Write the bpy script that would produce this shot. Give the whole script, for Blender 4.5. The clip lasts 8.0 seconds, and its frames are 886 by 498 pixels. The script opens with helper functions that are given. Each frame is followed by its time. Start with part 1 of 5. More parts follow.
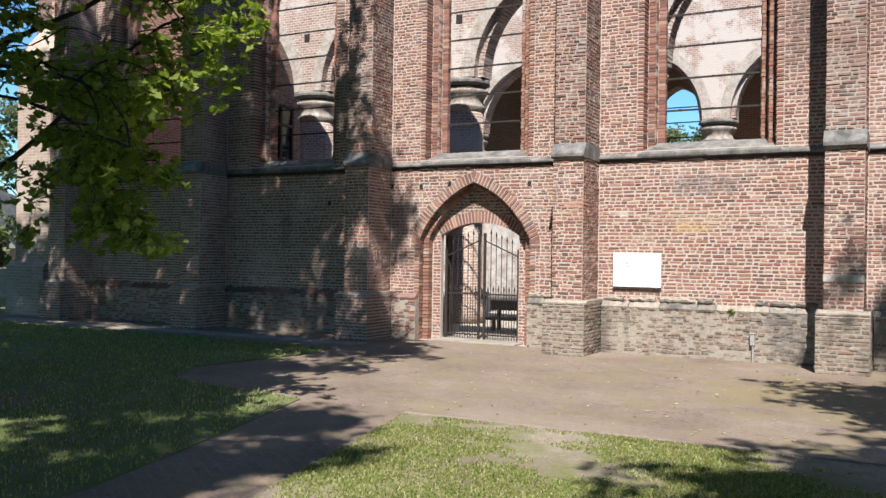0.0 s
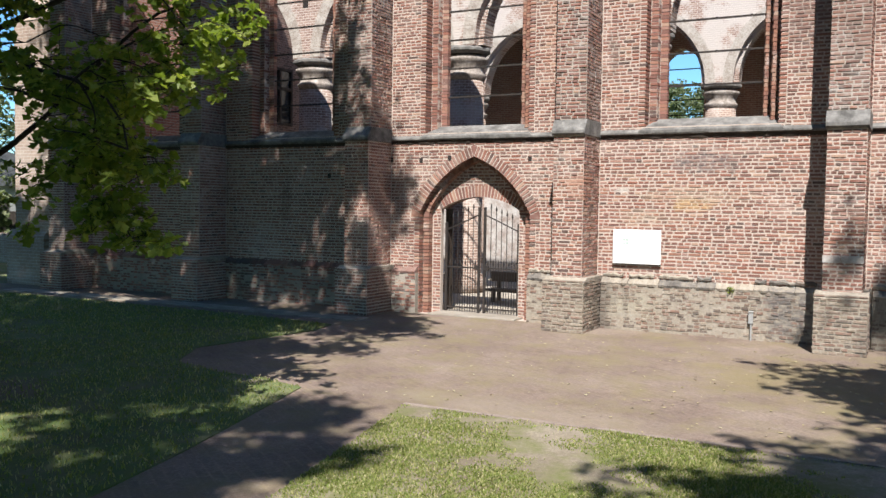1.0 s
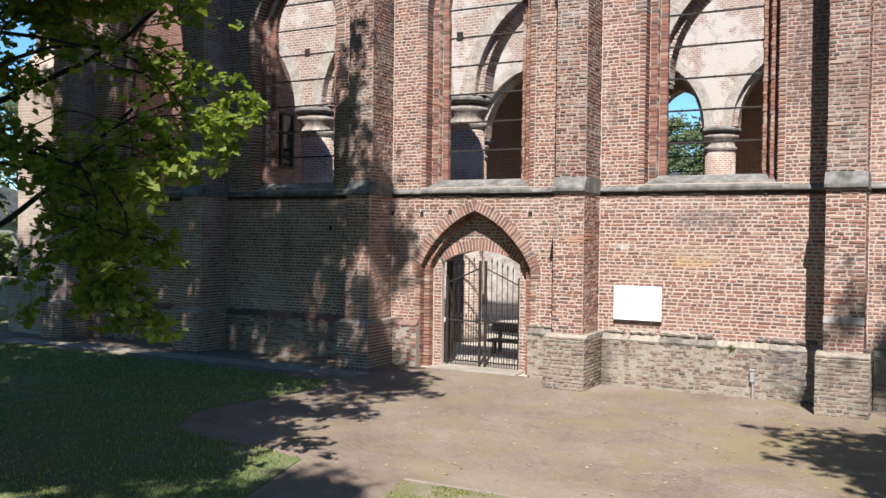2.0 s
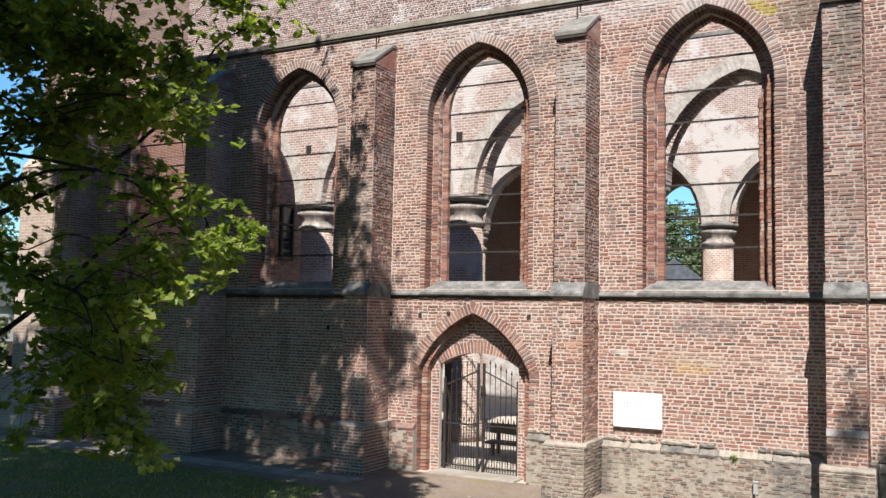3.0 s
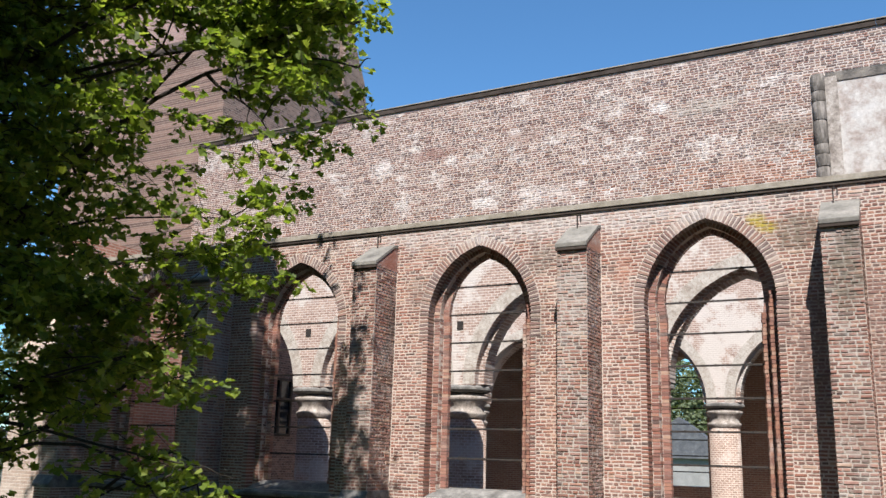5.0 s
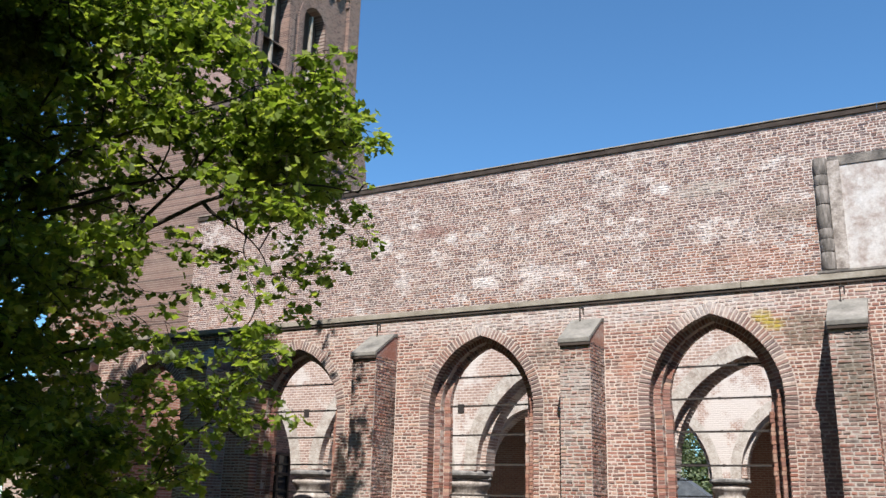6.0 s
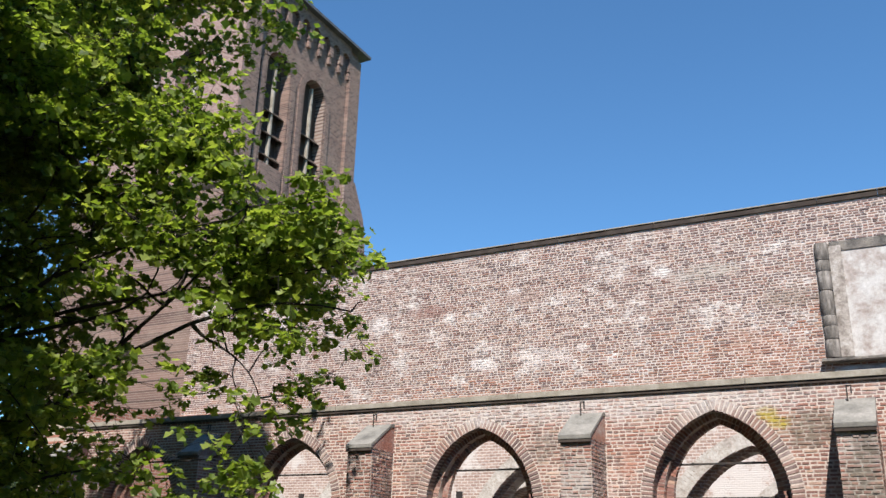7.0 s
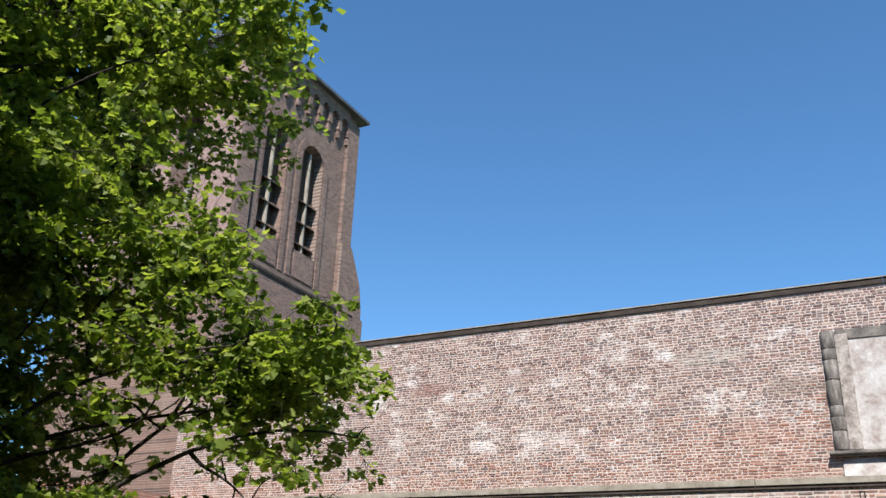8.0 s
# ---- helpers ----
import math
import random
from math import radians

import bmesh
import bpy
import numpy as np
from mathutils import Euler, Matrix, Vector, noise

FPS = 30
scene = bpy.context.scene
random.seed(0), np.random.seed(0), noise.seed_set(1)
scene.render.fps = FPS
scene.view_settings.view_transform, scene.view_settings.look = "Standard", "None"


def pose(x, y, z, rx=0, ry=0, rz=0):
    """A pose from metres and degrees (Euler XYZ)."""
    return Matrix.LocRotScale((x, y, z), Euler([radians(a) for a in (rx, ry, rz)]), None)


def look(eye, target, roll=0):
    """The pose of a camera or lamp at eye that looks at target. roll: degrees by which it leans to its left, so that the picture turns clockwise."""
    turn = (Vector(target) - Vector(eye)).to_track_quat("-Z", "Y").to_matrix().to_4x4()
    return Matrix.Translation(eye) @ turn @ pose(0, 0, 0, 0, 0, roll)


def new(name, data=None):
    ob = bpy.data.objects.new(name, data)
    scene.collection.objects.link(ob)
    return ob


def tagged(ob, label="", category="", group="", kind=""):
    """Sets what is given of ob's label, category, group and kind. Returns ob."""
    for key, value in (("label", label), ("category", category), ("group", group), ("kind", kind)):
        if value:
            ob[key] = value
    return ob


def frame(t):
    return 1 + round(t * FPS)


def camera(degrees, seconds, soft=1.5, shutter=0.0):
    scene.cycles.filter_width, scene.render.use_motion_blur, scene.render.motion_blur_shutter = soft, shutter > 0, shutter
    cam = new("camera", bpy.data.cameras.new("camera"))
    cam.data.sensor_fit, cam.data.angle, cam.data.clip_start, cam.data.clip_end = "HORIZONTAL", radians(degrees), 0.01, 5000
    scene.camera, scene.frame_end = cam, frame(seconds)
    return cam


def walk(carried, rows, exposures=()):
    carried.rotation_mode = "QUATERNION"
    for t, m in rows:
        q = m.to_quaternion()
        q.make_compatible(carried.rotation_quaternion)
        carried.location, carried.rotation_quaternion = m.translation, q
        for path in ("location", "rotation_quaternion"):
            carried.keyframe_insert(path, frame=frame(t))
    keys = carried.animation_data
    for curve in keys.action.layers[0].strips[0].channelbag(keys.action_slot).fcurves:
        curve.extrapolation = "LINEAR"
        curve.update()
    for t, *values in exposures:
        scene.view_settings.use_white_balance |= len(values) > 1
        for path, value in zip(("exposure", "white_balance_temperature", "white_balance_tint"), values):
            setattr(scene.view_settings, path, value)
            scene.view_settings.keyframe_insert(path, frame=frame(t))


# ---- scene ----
cam = camera(53.2, 8.0)
PATH = [
    (0, (7.139, -14.509, 1.629), (6.196, -12.745, 1.639), 0.8),
    (0.5, (7.14, -14.504, 1.833), (6.197, -12.741, 1.79), 0.8),
    (1, (7.143, -14.503, 2.039), (6.201, -12.741, 1.941), 0.8),
    (1.2, (7.128, -14.512, 2.145), (6.188, -12.75, 2.034), 0.8),
    (2.5, (7.171, -14.493, 2.7), (6.222, -12.733, 2.757), 0.8),
    (3, (7.148, -14.481, 2.902), (6.203, -12.724, 3.05), 1.1),
    (3.5, (7.145, -14.478, 3.167), (6.202, -12.729, 3.402), 1.1),
    (4, (7.142, -14.491, 3.499), (6.204, -12.752, 3.807), 1.2),
    (4.5, (7.137, -14.487, 3.867), (6.202, -12.76, 4.244), 1.2),
    (4.7, (7.139, -14.473, 3.945), (6.205, -12.753, 4.357), 1.4),
    (6, (7.093, -14.477, 4.964), (6.172, -12.79, 5.52), 1.5),
    (6.5, (7.1, -14.446, 5.255), (6.185, -12.778, 5.874), 1.5),
    (7, (7.096, -14.442, 5.632), (6.191, -12.79, 6.305), 1.6),
    (7.5, (7.021, -14.47, 6.036), (6.13, -12.832, 6.76), 1.9),
    (8, (6.934, -14.527, 6.363), (6.059, -12.905, 7.14), 2.1),
]
walk(cam, [(t, look(eye, target, roll)) for t, eye, target, roll in PATH], exposures=[(0, 0.98), (8, 0.98)])

# ---- light: high spring sun from the front right, clear sky ----
SUN = Vector((0.234, -0.570, 0.787)).normalized()
world = bpy.data.worlds.new("sky")
scene.world = world
world.use_nodes = True
wn = world.node_tree
sky = wn.nodes.new("ShaderNodeTexSky")
sky.sky_type = 'NISHITA'
sky.sun_disc = False
sky.sun_elevation = math.asin(SUN.z)
sky.sun_rotation = math.atan2(SUN.x, SUN.y)
sky.air_density, sky.dust_density, sky.ozone_density = 1.0, 0.0, 4.0
wn.nodes["Background"].inputs["Strength"].default_value = 0.080
tint = wn.nodes.new("ShaderNodeMix")
tint.data_type, tint.blend_type = 'RGBA', 'MULTIPLY'
tint.inputs[0].default_value = 1.0
tint.inputs[7].default_value = (0.69, 1.03, 1.19, 1)
wn.links.new(sky.outputs[0], tint.inputs[6])
wn.links.new(tint.outputs[2], wn.nodes["Background"].inputs["Color"])
sun = new("sun", bpy.data.lights.new("sun", "SUN"))
sun.data.energy, sun.data.angle, sun.data.color = 5.0, radians(0.53), (1.0, 0.95, 0.90)
sun.matrix_world = look(SUN * 60, (0, 0, 0))


# ---- materials ----
def material(name, rough=0.9):
    m = bpy.data.materials.new(name)
    m.use_nodes = True
    b = m.node_tree.nodes["Principled BSDF"]
    b.inputs["Roughness"].default_value = rough
    b.inputs["Specular IOR Level"].default_value = 0.25
    return m, m.node_tree, b


def node(nt, kind, **kw):
    n = nt.nodes.new(kind)
    for k, v in kw.items():
        n.inputs[k.replace("_", " ")].default_value = v
    return n


def ramp(nt, src, stops, mode='LINEAR'):
    r = nt.nodes.new("ShaderNodeValToRGB")
    r.color_ramp.interpolation = mode
    el = r.color_ramp.elements
    while len(el) < len(stops):
        el.new(0.5)
    for e, (p, c) in zip(el, stops):
        e.position = p
        e.color = (*c, 1) if len(c) == 3 else c
    nt.links.new(src, r.inputs["Fac"])
    return r.outputs["Color"]


def grey(a, b):
    return ((a, (0, 0, 0)), (b, (1, 1, 1)))


def mix(nt, fac, a, b, how='MIX'):
    m = nt.nodes.new("ShaderNodeMix")
    m.data_type = 'RGBA'
    m.blend_type = how
    for sock, v in ((m.inputs[0], fac), (m.inputs[6], a), (m.inputs[7], b)):
        if isinstance(v, (int, float)):
            sock.default_value = v
        elif isinstance(v, tuple):
            sock.default_value = (*v, 1)
        else:
            nt.links.new(v, sock)
    return m.outputs[2]


def place(nt):
    g = nt.nodes.new("ShaderNodeNewGeometry")
    return g.outputs["Position"], g.outputs["Random Per Island"]


def noise_of(nt, pos, scale, detail=4.0, rough=0.6, squash=None, shift=0.0):
    if squash or shift:
        mp = nt.nodes.new("ShaderNodeMapping")
        mp.inputs["Scale"].default_value = squash or (1, 1, 1)
        mp.inputs["Location"].default_value = (shift, shift * 0.7, shift * 1.3)
        nt.links.new(pos, mp.inputs["Vector"])
        pos = mp.outputs[0]
    n = node(nt, "ShaderNodeTexNoise", Scale=scale, Detail=detail, Roughness=rough)
    nt.links.new(pos, n.inputs["Vector"])
    return n.outputs["Fac"]


def bump(nt, b, height, strength=0.4, distance=0.01):
    n = node(nt, "ShaderNodeBump", Strength=strength, Distance=distance)
    nt.links.new(height, n.inputs["Height"])
    nt.links.new(n.outputs[0], b.inputs["Normal"])


def piece_random(nt):
    """One number for each piece, whether it is an object or an island of a joined mesh."""
    pos, isl = place(nt)
    oi = nt.nodes.new("ShaderNodeObjectInfo")
    a = nt.nodes.new("ShaderNodeMath")
    a.operation = 'ADD'
    nt.links.new(isl, a.inputs[0])
    nt.links.new(oi.outputs["Random"], a.inputs[1])
    f = nt.nodes.new("ShaderNodeMath")
    f.operation = 'FRACT'
    nt.links.new(a.outputs[0], f.inputs[0])
    return pos, f.outputs[0]


def stain(nt, pos, at, size, ragged):
    """An uneven blot round a place, as a factor."""
    v = nt.nodes.new("ShaderNodeVectorMath")
    v.operation = 'SUBTRACT'
    v.inputs[1].default_value = at
    nt.links.new(pos, v.inputs[0])
    w = nt.nodes.new("ShaderNodeVectorMath")
    w.operation = 'DIVIDE'
    w.inputs[1].default_value = size
    nt.links.new(v.outputs[0], w.inputs[0])
    ln = nt.nodes.new("ShaderNodeVectorMath")
    ln.operation = 'LENGTH'
    nt.links.new(w.outputs[0], ln.inputs[0])
    a = nt.nodes.new("ShaderNodeMath")
    a.operation = 'ADD'
    nt.links.new(ln.outputs["Value"], a.inputs[0])
    nt.links.new(ragged, a.inputs[1])
    return ramp(nt, a.outputs[0], ((0.72, (1, 1, 1)), (1.0, (0, 0, 0))))


def brick_material(name, stops, lime=(0.56, 0.50, 0.45), lime_at=(0.58, 0.72), lime_scale=0.55, lime_most=0.7,
                   soot=(0.09, 0.075, 0.065), soot_at=(0.60, 0.74), patch=None, shift=0.0, stains=(), pits=0.0):
    m, nt, b = material(name, 0.92)
    pos, rnd = piece_random(nt)
    col = ramp(nt, rnd, stops, 'CONSTANT')
    grain = noise_of(nt, pos, 38, 5, 0.7)
    col = mix(nt, 0.55, col, ramp(nt, grain, ((0.25, (0.45, 0.42, 0.40)), (0.7, (1.25, 1.2, 1.15)))), 'MULTIPLY')
    if patch:
        f = ramp(nt, noise_of(nt, pos, patch[1], 4, 0.6, (1, 1, 2.2), shift + 7), grey(*patch[2]))
        col = mix(nt, f, col, mix(nt, 0.75, col, patch[0]))
    big = noise_of(nt, pos, lime_scale, 6, 0.72, (1, 1, 1.5), shift)
    fac = ramp(nt, big, ((lime_at[0], (0, 0, 0)), (lime_at[1], (lime_most,) * 3)))
    speck = ramp(nt, noise_of(nt, pos, 9, 4, 0.8, None, shift + 2), grey(0.35, 0.62))
    fac = mix(nt, 1.0, fac, speck, 'MULTIPLY')
    col = mix(nt, fac, col, lime)
    if stains:
        ragged = noise_of(nt, pos, 2.6, 6, 0.8, None, 1.7)
        broken = ramp(nt, noise_of(nt, pos, 8.5, 5, 0.75, (1, 1, 1.8), shift + 4), ((0.36, (0.15, 0.15, 0.15)), (0.58, (1.4, 1.4, 1.4))))
        for at, size, tone, most in stains:
            f = mix(nt, 1.0, mix(nt, 1.0, stain(nt, pos, at, size, ragged), (most,) * 3, 'MULTIPLY'), broken, 'MULTIPLY')
            col = mix(nt, f, col, tone)
    dirt = ramp(nt, noise_of(nt, pos, 0.7, 6, 0.7, (1.6, 1.6, 0.5), shift + 21), grey(*soot_at))
    dirt = mix(nt, 1.0, dirt, (0.62, 0.62, 0.62), 'MULTIPLY')
    col = mix(nt, dirt, col, soot)
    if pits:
        # crumbled hollows, longer than high, their dark put flat into the colour
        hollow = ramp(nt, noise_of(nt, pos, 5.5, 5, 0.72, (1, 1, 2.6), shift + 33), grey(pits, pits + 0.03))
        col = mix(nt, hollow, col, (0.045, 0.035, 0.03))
    nt.links.new(col, b.inputs["Base Color"])
    bump(nt, b, grain, 0.55, 0.008)
    return m


RED = ((0.0, (0.245, 0.120, 0.095)), (0.14, (0.195, 0.105, 0.088)), (0.28, (0.290, 0.150, 0.120)), (0.40, (0.230, 0.125, 0.106)), (0.52, (0.310, 0.165, 0.122)),
       (0.62, (0.185, 0.102, 0.086)), (0.72, (0.310, 0.185, 0.150)), (0.82, (0.265, 0.120, 0.090)), (0.91, (0.125, 0.086, 0.077)), (0.95, (0.380, 0.255, 0.195)))
MAUVE = ((0.0, (0.215, 0.132, 0.116)), (0.18, (0.175, 0.12, 0.111)), (0.34, (0.26, 0.16, 0.135)), (0.5, (0.20, 0.145, 0.135)),
         (0.64, (0.265, 0.168, 0.136)), (0.78, (0.15, 0.107, 0.10)), (0.9, (0.33, 0.25, 0.215)))
BUFF = ((0.0, (0.205, 0.155, 0.125)), (0.2, (0.235, 0.185, 0.148)), (0.4, (0.135, 0.108, 0.092)), (0.6, (0.225, 0.150, 0.120)), (0.8, (0.275, 0.232, 0.185)))
ORANGE = ((0.0, (0.285, 0.145, 0.105)), (0.2, (0.235, 0.12, 0.092)), (0.4, (0.31, 0.17, 0.125)), (0.6, (0.215, 0.115, 0.092)), (0.8, (0.33, 0.215, 0.165)))

# local tones; some broad ones only turn the wall darker towards its right
FACADE = dict(lime=(0.60, 0.53, 0.47), lime_at=(0.50, 0.70), lime_most=0.6, pits=0.69, patch=((0.36, 0.205, 0.145), 0.8, (0.62, 0.74)),
              stains=(((4.1, 0, 2.8), (1.3, 3, 0.45), (0.14, 0.12, 0.12), 0.55), ((4.0, 0, 2.25), (2.0, 3, 0.34), (0.42, 0.33, 0.245), 0.45), ((3.2, 0, 1.9), (1.2, 3, 0.35), (0.42, 0.33, 0.25), 0.4),
                      ((5.6, 0, 7.7), (1.1, 3, 0.7), (0.13, 0.11, 0.08), 0.6), ((1.3, 0, 7.6), (0.7, 3, 0.6), (0.14, 0.12, 0.10), 0.5), ((2.75, 0, 7.3), (0.5, 3, 0.8), (0.33, 0.15, 0.10), 0.45),
                      ((-1.3, 0, 7.2), (0.6, 3, 0.9), (0.16, 0.12, 0.10), 0.4), ((2.75, 0, 2.35), (0.45, 3, 0.16), (0.50, 0.46, 0.42), 0.8), ((1.5, 0, 8.3), (12, 3, 0.85), (0.50, 0.47, 0.45), 0.5), ((5.55, 0, 5.2), (0.55, 3, 2.6), (0.17, 0.12, 0.105), 0.45), ((1.55, 0, 5.0), (0.5, 3, 2.2), (0.42, 0.25, 0.18), 0.35), ((4.98, 0, 7.95), (0.4, 3, 0.26), (0.34, 0.27, 0.03), 0.6), ((5.12, 0, 7.82), (0.4, 3, 0.26), (0.34, 0.27, 0.03), 0.6), ((6.2, 0, 6.0), (2.4, 3, 3.6), (0.165, 0.11, 0.095), 0.58), ((3.9, 0, 2.1), (0.9, 3, 0.25), (0.46, 0.31, 0.15), 0.5)))
# here too one broad tone darkens the right end
CLER = dict(lime=(0.56, 0.52, 0.49), lime_at=(0.545, 0.60), lime_scale=1.3, lime_most=0.9, pits=0.70, soot_at=(0.60, 0.78), shift=11,
            stains=(((2.4, 4.2, 11.9), (0.55, 3, 0.34), (0.60, 0.565, 0.54), 0.8), ((-1.1, 4.2, 11.85), (0.45, 3, 0.26), (0.60, 0.565, 0.54), 0.7), ((-2.9, 4.2, 11.4), (0.4, 3, 0.4), (0.60, 0.565, 0.54), 0.7), ((-4.9, 4.2, 11.4), (0.8, 3, 0.7), (0.60, 0.565, 0.54), 0.6), ((-1.9, 4.2, 10.15), (0.8, 3, 0.4), (0.60, 0.565, 0.54), 0.75), ((1.2, 4.2, 10.1), (0.4, 3, 0.3), (0.60, 0.565, 0.54), 0.7), ((0.5, 4.2, 10.35), (0.4, 3, 0.2), (0.60, 0.565, 0.54), 0.6), ((6.4, 4.2, 10.6), (3.0, 3, 2.6), (0.20, 0.15, 0.125), 0.30), ((-3.4, 4.2, 11.6), (1.7, 3, 0.45), (0.22, 0.12, 0.10), 0.6), ((-0.9, 4.2, 11.7), (1.2, 3, 0.5), (0.28, 0.19, 0.16), 0.5),
                    ((3.4, 4.2, 11.75), (1.9, 3, 0.45), (0.37, 0.335, 0.295), 0.6), ((5.0, 4.2, 11.0), (1.6, 3, 0.5), (0.23, 0.185, 0.15), 0.5), ((4.3, 4.2, 10.1), (1.9, 3, 0.8), (0.36, 0.15, 0.085), 0.22), ((4.2, 4.2, 9.3), (3.2, 3, 0.6), (0.33, 0.16, 0.095), 0.25), ((-0.3, 4.2, 10.2), (1.6, 3, 0.5), (0.62, 0.57, 0.54), 0.4)))
WORN = dict(lime=(0.40, 0.375, 0.345), lime_at=(0.45, 0.60), lime_scale=0.9, lime_most=0.7, pits=0.68, soot_at=(0.52, 0.68), shift=43,
            stains=(((6.3, -0.4, 6.9), (0.8, 3, 1.7), (0.125, 0.11, 0.085), 0.6), ((6.3, -0.4, 4.6), (0.8, 3, 1.3), (0.20, 0.14, 0.115), 0.45), ((2.1, -0.4, 7.0), (0.7, 3, 0.9), (0.36, 0.335, 0.31), 0.45)))
LIME = ((0.0, (0.49, 0.42, 0.37)), (0.5, (0.49, 0.42, 0.37)))
LIME_PALE = ((0.0, (0.505, 0.45, 0.415)), (0.5, (0.505, 0.45, 0.415)))
LIME_GREY = ((0.0, (0.40, 0.355, 0.315)), (0.5, (0.40, 0.355, 0.315)))
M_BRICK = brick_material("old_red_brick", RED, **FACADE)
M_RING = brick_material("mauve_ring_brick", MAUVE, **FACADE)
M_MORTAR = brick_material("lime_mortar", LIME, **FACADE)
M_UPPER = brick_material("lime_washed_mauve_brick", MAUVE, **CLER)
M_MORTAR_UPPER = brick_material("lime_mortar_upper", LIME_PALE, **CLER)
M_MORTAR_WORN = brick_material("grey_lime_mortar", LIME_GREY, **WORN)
M_WARM = brick_material("orange_red_brick", ORANGE, lime_at=(0.55, 0.68), lime_most=0.75, lime_scale=0.9, shift=5)
CEMENT = dict(lime=(0.39, 0.35, 0.30), lime_at=(0.47, 0.62), lime_scale=11.0, lime_most=0.75, soot_at=(0.52, 0.66), shift=31, pits=0.66,
              stains=(((5.45, -0.1, 0.45), (1.0, 3, 1.2), (0.105, 0.10, 0.10), 0.6), ((2.9, -0.1, 0.4), (1.3, 3, 0.6), (0.36, 0.335, 0.26), 0.35)))
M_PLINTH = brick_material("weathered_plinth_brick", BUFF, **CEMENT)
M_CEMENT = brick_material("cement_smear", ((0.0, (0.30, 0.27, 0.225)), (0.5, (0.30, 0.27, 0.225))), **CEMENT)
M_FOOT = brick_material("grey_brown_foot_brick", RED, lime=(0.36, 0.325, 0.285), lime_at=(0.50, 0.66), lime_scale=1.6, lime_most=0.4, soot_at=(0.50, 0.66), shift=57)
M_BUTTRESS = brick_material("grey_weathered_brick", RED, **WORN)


def plain_material(name, tones, scale=3.0, fine=40.0, rough=0.9, depth=0.008, streak=None, strength=0.45):
    m, nt, b = material(name, rough)
    pos, _ = place(nt)
    a = noise_of(nt, pos, scale, 6, 0.68, streak)
    f = noise_of(nt, pos, fine, 5, 0.7)
    n = len(tones)
    col = ramp(nt, a, [(0.28 + 0.44 * i / (n - 1), c) for i, c in enumerate(tones)])
    col = mix(nt, 0.5, col, ramp(nt, f, ((0.3, (0.6, 0.6, 0.6)), (0.7, (1.25, 1.25, 1.25)))), 'MULTIPLY')
    nt.links.new(col, b.inputs["Base Color"])
    bump(nt, b, f, strength, depth)
    return m


M_MORTAR_DARK = plain_material("grey_mortar", ((0.20, 0.175, 0.145), (0.29, 0.26, 0.22), (0.38, 0.345, 0.295)), 1.5, 60)
M_EDGE = plain_material("worn_brown_concrete", ((0.16, 0.125, 0.105), (0.24, 0.195, 0.165), (0.31, 0.26, 0.225)), 3, 50)
M_STONE = plain_material("weathered_grey_stone", ((0.06, 0.058, 0.055), (0.155, 0.15, 0.142), (0.27, 0.26, 0.245)), 4.5, 20, 0.9, 0.012)
M_CONCRETE = plain_material("concrete_coping", ((0.16, 0.135, 0.105), (0.28, 0.25, 0.205), (0.38, 0.35, 0.30)), 3.5, 40)
M_CAP = plain_material("weathered_cement_cap", ((0.10, 0.094, 0.085), (0.185, 0.175, 0.155), (0.27, 0.25, 0.225)), 3.0, 30, 0.9, 0.012)
M_DARKSTONE = plain_material("dark_worn_stone", ((0.07, 0.065, 0.06), (0.16, 0.145, 0.13), (0.28, 0.25, 0.21)), 4, 25, 0.95, 0.02, strength=0.8)
M_JAMB = plain_material("streaked_jamb_stone", ((0.05, 0.045, 0.04), (0.15, 0.135, 0.12), (0.34, 0.31, 0.285)), 4, 22, 0.95, 0.015, (2.2, 2.2, 0.5), 0.7)
M_PLASTER = plain_material("flaking_white_plaster", ((0.22, 0.16, 0.135), (0.34, 0.30, 0.275), (0.45, 0.43, 0.41), (0.50, 0.49, 0.48)), 3.4, 18, 0.9, 0.01)
M_IRON = plain_material("rusted_iron", ((0.020, 0.018, 0.017), (0.035, 0.03, 0.028), (0.06, 0.045, 0.035)), 12, 90, 0.6, 0.002)
M_STEEL = plain_material("zinc_grey_metal", ((0.22, 0.22, 0.22), (0.33, 0.33, 0.32), (0.40, 0.40, 0.39)), 8, 80, 0.5, 0.002)
M_WOOD = plain_material("dark_stained_wood", ((0.035, 0.026, 0.020), (0.06, 0.045, 0.035), (0.09, 0.07, 0.055)), 5, 60, 0.7, 0.004, (0.3, 4, 4))
M_SLATE = plain_material("blue_grey_slate", ((0.05, 0.055, 0.065), (0.085, 0.09, 0.10), (0.13, 0.135, 0.145)), 3, 30, 0.6)
# dark roof edges, also the strips that stand in for shade under ledges
M_COPING = plain_material("dark_roof_edge_and_shade", ((0.035, 0.026, 0.022), (0.06, 0.046, 0.038), (0.10, 0.082, 0.07)), 3, 50)
M_WHITE = plain_material("white_enamel_board", ((0.74, 0.75, 0.74), (0.78, 0.79, 0.78), (0.80, 0.81, 0.80)), 2, 6, 0.35, 0.0005)
M_INK = plain_material("pale_green_print", ((0.30, 0.42, 0.38), (0.36, 0.48, 0.44)), 6, 40, 0.5, 0.0003)
M_INK_GREY = plain_material("grey_print", ((0.48, 0.52, 0.52), (0.55, 0.58, 0.58)), 6, 40, 0.5, 0.0003)
M_BARK = plain_material("lime_tree_bark", ((0.02, 0.016, 0.013), (0.036, 0.03, 0.025), (0.06, 0.05, 0.042)), 9, 60, 0.95, 0.02, (1, 1, 0.25), 0.8)
